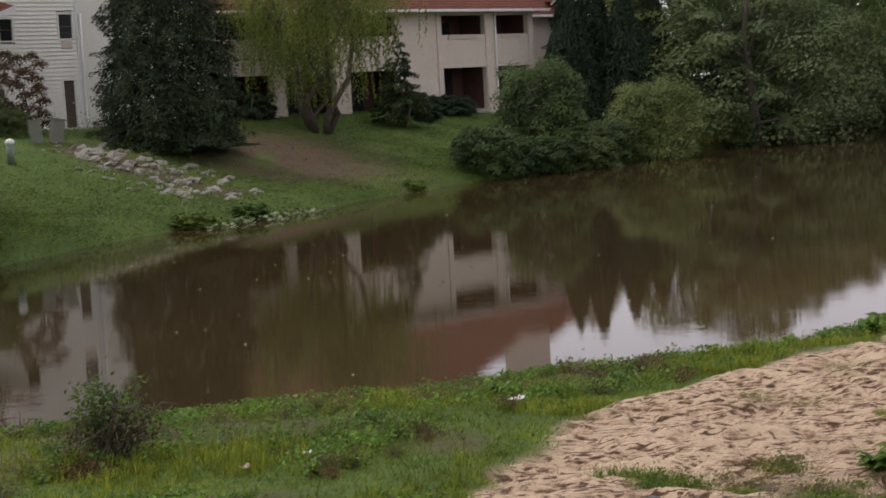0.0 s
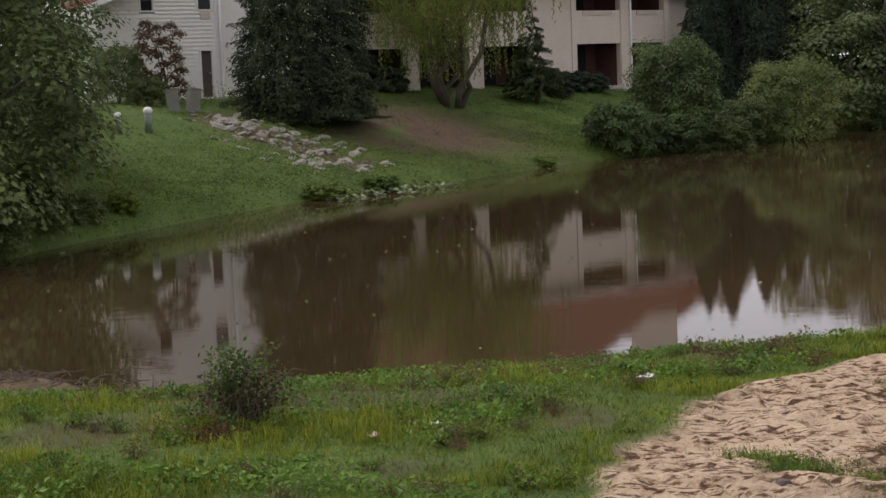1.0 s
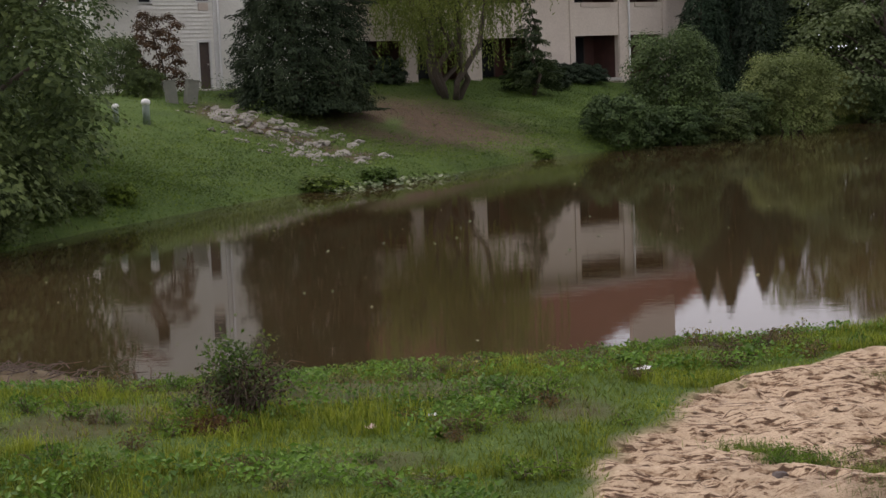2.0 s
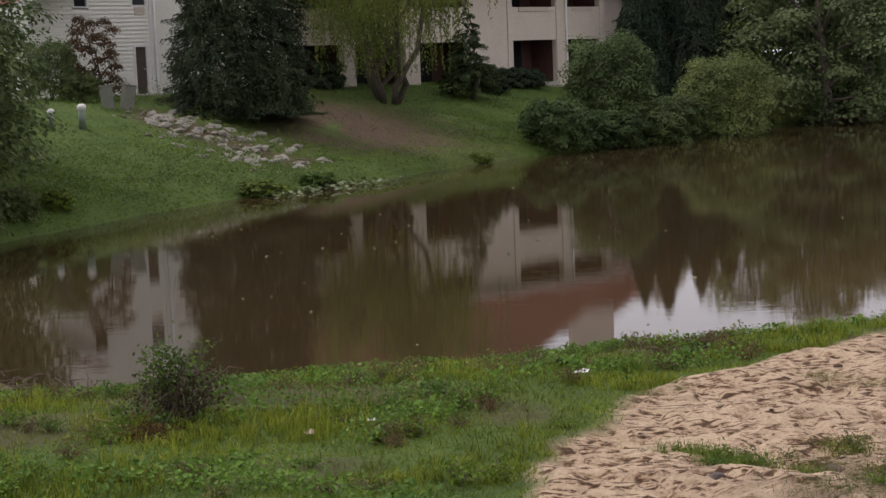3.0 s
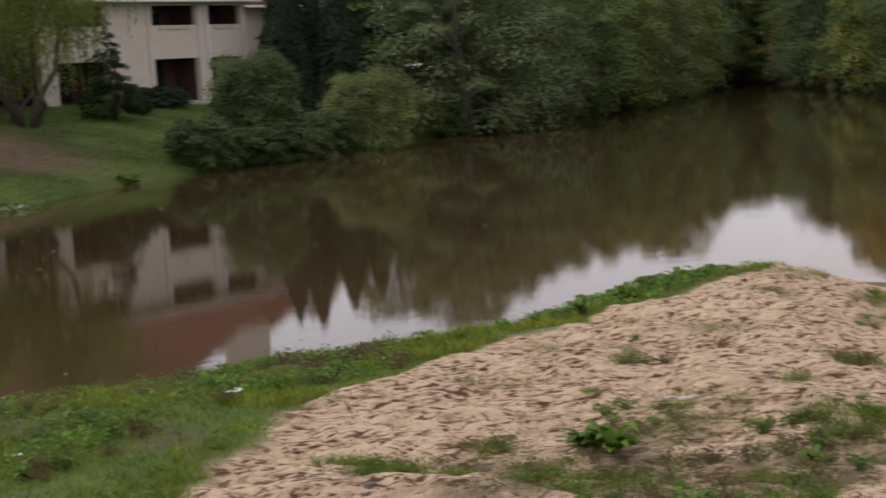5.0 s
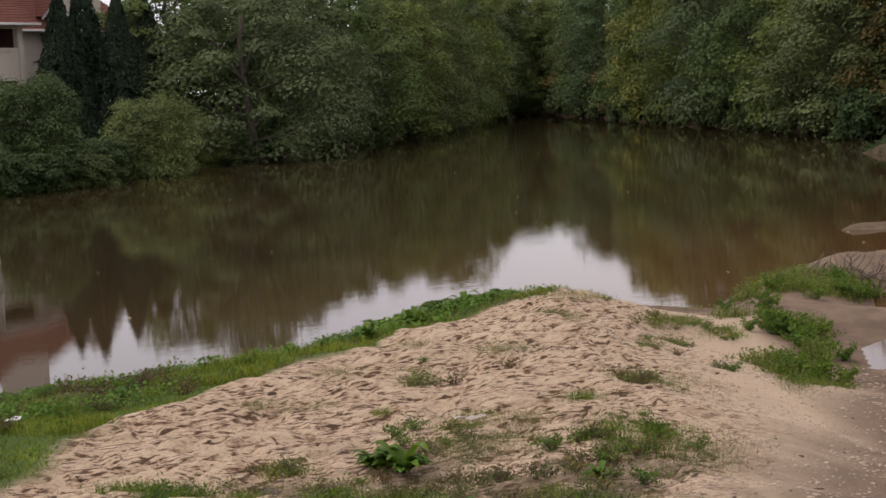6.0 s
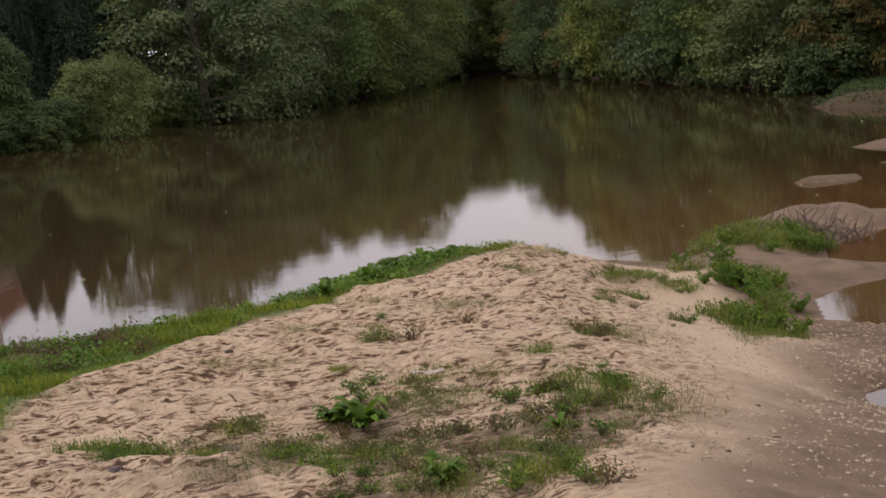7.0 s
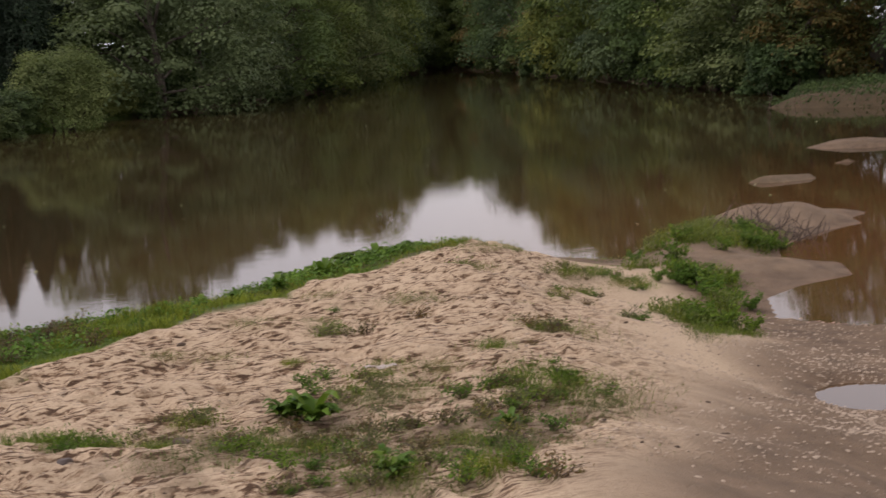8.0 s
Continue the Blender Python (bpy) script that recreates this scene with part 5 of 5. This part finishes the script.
def build_pebbles():
    """Gravel washed over the low sand, and dark clods."""
    rng = np.random.default_rng(55)
    base = np.array([v.co[:] for v in pebble_mesh("grit", 70, 0.2, 1).vertices])
    tri = np.array([p.vertices[:] for p in bpy.data.meshes["grit"].polygons])
    for name, n, mat, box4, keep, size, label in (
            ("gravel", 9000, PEBBLE, (3.2, 10.2, 6.4, 14.5), lambda x, y: sand_share(x, y) * smooth(3.4, 5.4, x + 0.1 * (9 - y)) * (0.1 + smooth(0.4, 0.75, lattice(x * 0.8, y * 0.8, 31))) * smooth(15.5, 10.5, y), (0.005, 0.02), "scattered gravel on the damp sand"),
            ("grit", 3000, PEBBLE, (0.5, 5.5, 6.8, 11), lambda x, y: sand_share(x, y) * 0.5, (0.004, 0.012), "fine grit and chips on the sand"),
            ("clods", 230, CLOD, (0.5, 9, 7, 16.5), lambda x, y: sand_share(x, y) * 0.6, (0.006, 0.019), "dark crumbs of soil and bark on the sand")):
        x, y = scatter(rng, n * 3, *box4, keep)
        x, y = x[:n], y[:n]
        s = rng.uniform(*size, len(x)) * rng.uniform(0.6, 1.2, len(x))
        a = rng.uniform(0, 6.28, len(x))
        v = base[None] * s[:, None, None] * np.array([1.25, 0.9, 0.8])
        v = np.stack([v[..., 0] * np.cos(a)[:, None] - v[..., 1] * np.sin(a)[:, None], v[..., 0] * np.sin(a)[:, None] + v[..., 1] * np.cos(a)[:, None], v[..., 2]], -1)
        v = v + np.stack([x, y, surface(x, y) + s * 0.15], 1)[:, None]
        f = (tri[None] + (np.arange(len(x)) * len(base))[:, None, None]).reshape(-1, 3)
        stuff(name, (v.reshape(-1, 3), f), mat, label, "gravel")


build_riprap()
build_bank_cover()
build_pads()
build_grass()
build_pebbles()

stand(twiggy_bush(81, 0.56, 0.36), -2.28, 10.25, 0)
stand(twiggy_bush(82, 0.15, 0.19, 0.0), -2.36, 9.65, 0)
dock = stand(dock_plant(83, 44, 0.24), 2.55, 8.6, 0, 1, 0.0)
again(dock, 3.5, 7.92, 100, 0.5, 0.0)
again(dock, 2.46, 6.98, 200, 0.6, 0.0)
again(dock, 2.6, 7.5, 300, 0.5, 0.0)
again(dock, 2.42, 8.72, 40, 0.7, 0.0)
for x, y, s in ((4.2, 15.3, 0.7), (5.0, 16.2, 0.9), (5.6, 16.9, 0.8), (3.2, 14.4, 0.6), (6.1, 17.6, 0.9), (6.5, 18.0, 0.8), (3.7, 14.9, 0.5), (1.2, 16.6, 0.7), (0.4, 12.2, 0.5), (1.4, 12.8, 0.5)):
    again(dock, x, y, x * 200, s * 1.2, 0.0)
for i, (x, y, s) in enumerate(((5.5, 18.0, 0.16), (6.2, 18.8, 0.2), (6.8, 19.3, 0.18), (7.3, 19.6, 0.2), (4.4, 17.2, 0.16), (3.4, 16.4, 0.13), (5.0, 17.6, 0.17), (2.0, 15.3, 0.12), (0.4, 14.8, 0.12), (-1.0, 14.6, 0.1), (-3.4, 13.8, 0.1))):
    again(fringe, x, y, i * 131, s, 0.02, s * 0.5)
green_tuft = stand(tuft("grass_tuft", 84, 340, 0.1, 0.12, GRASS, "green grass tuft on the sand", 0.0035), 0.95, 9.1, 0, 1, 0.0)
mixed_tuft = stand(tuft("weed_tuft", 85, 560, 0.2, 0.1, TUFT, "straggling brown and green weeds on the sand", 0.003), 2.0, 8.0, 0, 1, 0.0)
for x, y, s in ((1.06, 8.85, 0.8), (1.18, 8.75, 1.0), (1.32, 8.65, 1.0), (1.45, 8.55, 0.8), (1.57, 8.35, 0.7), (0.94, 8.98, 1.0), (1.95, 9.05, 1.0), (2.03, 8.05, 1.2), (2.3, 7.9, 1.1), (2.52, 7.85, 1.2), (2.45, 7.0, 1.4), (2.3, 7.3, 1.2),
                (2.9, 6.75, 1.3), (3.15, 7.75, 1.0), (3.5, 7.95, 0.8), (4.06, 8.5, 1.2), (4.15, 9.1, 1.3), (4.4, 8.95, 1.0), (3.95, 8.8, 1.1), (3.43, 9.1, 0.9), (3.3, 9.5, 0.7), (3.5, 9.98, 1.0), (3.5, 11.35, 0.7), (4.33, 10.05, 0.8),
                (4.98, 10.57, 1.1), (5.2, 10.8, 0.7), (2.95, 10.4, 0.5), (7.36, 16.6, 1.3), (6.06, 15.1, 0.9), (7.55, 15.4, 1.3), (7.9, 15.5, 1.0), (8.26, 15.4, 1.2), (8.6, 15.6, 1.0), (6.98, 13.06, 0.9), (7.6, 12.6, 1.2), (8.0, 12.9, 1.0), (8.4, 13.1, 1.1), (7.1, 14.2, 0.8), (6.3, 13.2, 0.8), (5.6, 12.3, 0.7)):
    again(green_tuft, x, y, x * 333, s * (0.7 if y < 8.2 else 0.9), 0.0)
for x, y, s in ((2.2, 8.3, 1.1), (1.75, 8.6, 0.9), (2.1, 7.7, 1.0), (2.75, 8.3, 1.0), (2.7, 7.5, 1.2), (3.2, 7.3, 1.2), (2.6, 6.8, 1.2), (1.7, 7.7, 1.0), (3.6, 7.6, 1.1), (3.9, 8.1, 1.0), (4.3, 8.6, 1.3), (4.2, 8.3, 1.0), (3.2, 9.0, 0.9), (3.0, 8.8, 0.8), (2.4, 9.4, 0.7), (3.7, 9.5, 0.8),
                (5.1, 10.5, 1.1), (7.4, 15.3, 1.3), (8.1, 15.3, 1.0), (6.2, 15.0, 0.9), (5.2, 13.6, 0.9), (4.6, 12.4, 0.8), (5.9, 14.3, 0.9), (3.6, 11.9, 0.7), (6.7, 15.8, 1.0), (6.6, 13.9, 0.8), (4.1, 13.2, 0.7), (5.0, 14.6, 0.7), (2.6, 10.9, 0.7), (3.1, 12.0, 0.6), (2.2, 11.2, 0.6), (7.3, 12.3, 0.9)):
    again(mixed_tuft, x, y, x * 222, s, 0.0, s * 0.75)
herb = stand(weed_plant(86, WEED, "low green weed sprawling on the sand", 0.12, 0.14, 200, 0.0115), 2.47, 7.86, 0, 1, 0.0)
dull_herb = stand(weed_plant(87, TUFT, "straggling grey-green weed on the sand", 0.12, 0.16, 130, 0.012), 1.96, 9.03, 0, 1, 0.0)
brown_herb = stand(weed_plant(88, DRY, "withered brown weed on the sand", 0.09, 0.15, 150, 0.011), 1.95, 8.05, 0, 1, 0.0)
weeds = np.random.default_rng(89)
spit_herb = stand(weed_plant(90, WEED, "leafy green weed on the low spit", 0.26, 0.26, 420, 0.024), 9.6, 16.3, 0, 1, 0.0)
for cx, cy, sx, sy, count in ((11.5, 18.8, 0.7, 0.45, 14), (9.75, 16.4, 0.3, 0.4, 10), (9.5, 15.3, 0.1, 0.45, 6), (8.15, 13.5, 0.26, 0.26, 6)):
    for k in range(count):
        again(spit_herb, cx + weeds.normal() * sx, cy + weeds.normal() * sy, weeds.uniform(0, 360), weeds.uniform(0.6, 1.2), 0.0)
for cx, cy, spread, count, greens in ((2.3, 8.0, 0.35, 16, 0.4), (2.5, 7.1, 0.4, 22, 0.6), (3.1, 7.7, 0.4, 16, 0.4), (1.25, 8.65, 0.16, 7, 0.8), (1.95, 8.95, 0.22, 8, 0.2), (3.9, 8.55, 0.22, 14, 0.6), (4.35, 8.95, 0.12, 5, 0.9),
                                      (3.2, 9.2, 0.3, 8, 0.3), (3.6, 8.75, 0.2, 6, 0.5), (4.9, 10.4, 0.25, 8, 0.4), (3.2, 9.7, 0.15, 4, 0.4), (3.5, 11.3, 0.15, 3, 0.3), (6.8, 12.9, 0.25, 4, 0.5), (7.3, 14.4, 0.3, 6, 0.4), (7.8, 15.7, 0.35, 8, 0.5), (8.5, 15.8, 0.25, 6, 0.6),
                                      (6.1, 15.1, 0.2, 4, 0.3), (4.4, 12.0, 0.6, 6, 0.2), (2.2, 8.5, 0.5, 12, 0.2), (2.9, 8.5, 0.5, 10, 0.2)):
    for k in range(count):
        x, y, pick, s = cx + weeds.normal() * spread, cy + weeds.normal() * spread, weeds.uniform(), weeds.uniform(0.55, 1.2)
        again(herb if pick < greens else dull_herb if pick < 0.5 + 0.5 * greens else brown_herb, x, y, weeds.uniform(0, 360), s, 0.0)
# rosettes, brown patches and leafy weeds on the near grass
for k in range(150):
    x, y = weeds.uniform(-4.6, 2.4), weeds.uniform(8.0, 14.6)
    inside = float(green_share(np.array([x]), np.array([y]))[0])
    pick, s = weeds.uniform(), weeds.uniform(0.7, 1.5)
    if inside > 0.9:
        if pick < 0.12:
            again(dock, x, y, weeds.uniform(0, 360), 0.35 * s, 0.0)
        else:
            again(herb if pick < 0.6 else brown_herb if pick < 0.88 else dull_herb, x, y, weeds.uniform(0, 360), 1.15 * s, 0.0)

for what, x, y, turn in ((crumpled("paper_scrap", 0.085, 0.05, 91, PAPER, "crumpled white paper scrap in the grass", "litter"), -0.97, 10.2, 20),
                         (crumpled("wrapper", 0.09, 0.06, 92, PINKISH, "faded torn wrapper lying in the grass", "litter"), -1.36, 9.95, 70),
                         (crumpled("plastic_scrap", 0.14, 0.07, 93, PAPER, "pale plastic scrap in the long grass", "litter"), 0.5, 11.6, 40),
                         (crumpled("torn_bag", 0.22, 0.07, 94, DULL_BAG, "flattened pale plastic bag half buried in sand", "litter"), 3.38, 9.75, -10)):
    what.matrix_world = pose(x, y, ground_at(x, y) + 0.02, 0, 0, turn)


def dark_stone(x, y, s, seed, mat, label):
    ob = link("stone", pebble_mesh("stone", seed, 0.2, 2), mat)
    ob.matrix_world = pose(x, y, ground_at(x, y) + s * 0.2, 0, 0, seed * 40) @ Matrix.Diagonal((s * 1.3, s, s, 1))
    tagged(ob, label, "stone")


dark_stone(2.45, 11.75, 0.03, 95, CLOD, "dark stone on the pale sand")
dark_stone(1.05, 8.2, 0.045, 96, BROWN, "brown stone half sunk in the sand")
dark_stone(1.75, 8.55, 0.06, 97, CLOD, "clod of dark earth among the weeds")


def brush_pile(name, x, y, w, d, h, n, seed, label):
    rng = np.random.default_rng(seed)
    pile = tagged(new(name), label, "brushwood")
    for i in range(n):
        a = (rng.normal() * w, rng.normal() * d)
        t = rng.uniform(0, 6.28)
        l = rng.uniform(0.15, 0.5)
        z0 = ground_at(x + a[0], y + a[1])
        b = (a[0] + math.cos(t) * l, a[1] + math.sin(t) * l * 0.6)
        pts = limb_points(rng, (a[0], a[1], max(z0, 0) + 0.01), (b[0], b[1], max(z0, 0) + rng.uniform(0.02, h)), 0.03, 5)
        part("stick", tube(bmesh.new(), pts, np.linspace(0.009, 0.003, 5), 5), TWIG, pile)
    pile.matrix_world = pose(x, y, 0)
    return pile


brush_pile("driftwood_pile", -6.4, 16.5, 0.75, 0.3, 0.08, 120, 98, "brown driftwood and dead reeds washed on the shore")
brush_pile("dead_brush", 12.9, 19.6, 0.5, 0.35, 0.45, 90, 99, "tangle of dark dead twigs on the spit")
brush_pile("fallen_branches", -6.2, 58.6, 1.3, 0.9, 0.35, 60, 101, "fallen twigs lying on bare soil beneath the willow")
brush_pile("dead_branch", 31.5, 46.5, 0.5, 0.2, 1.3, 7, 100, "bare branch sticking out of the water")
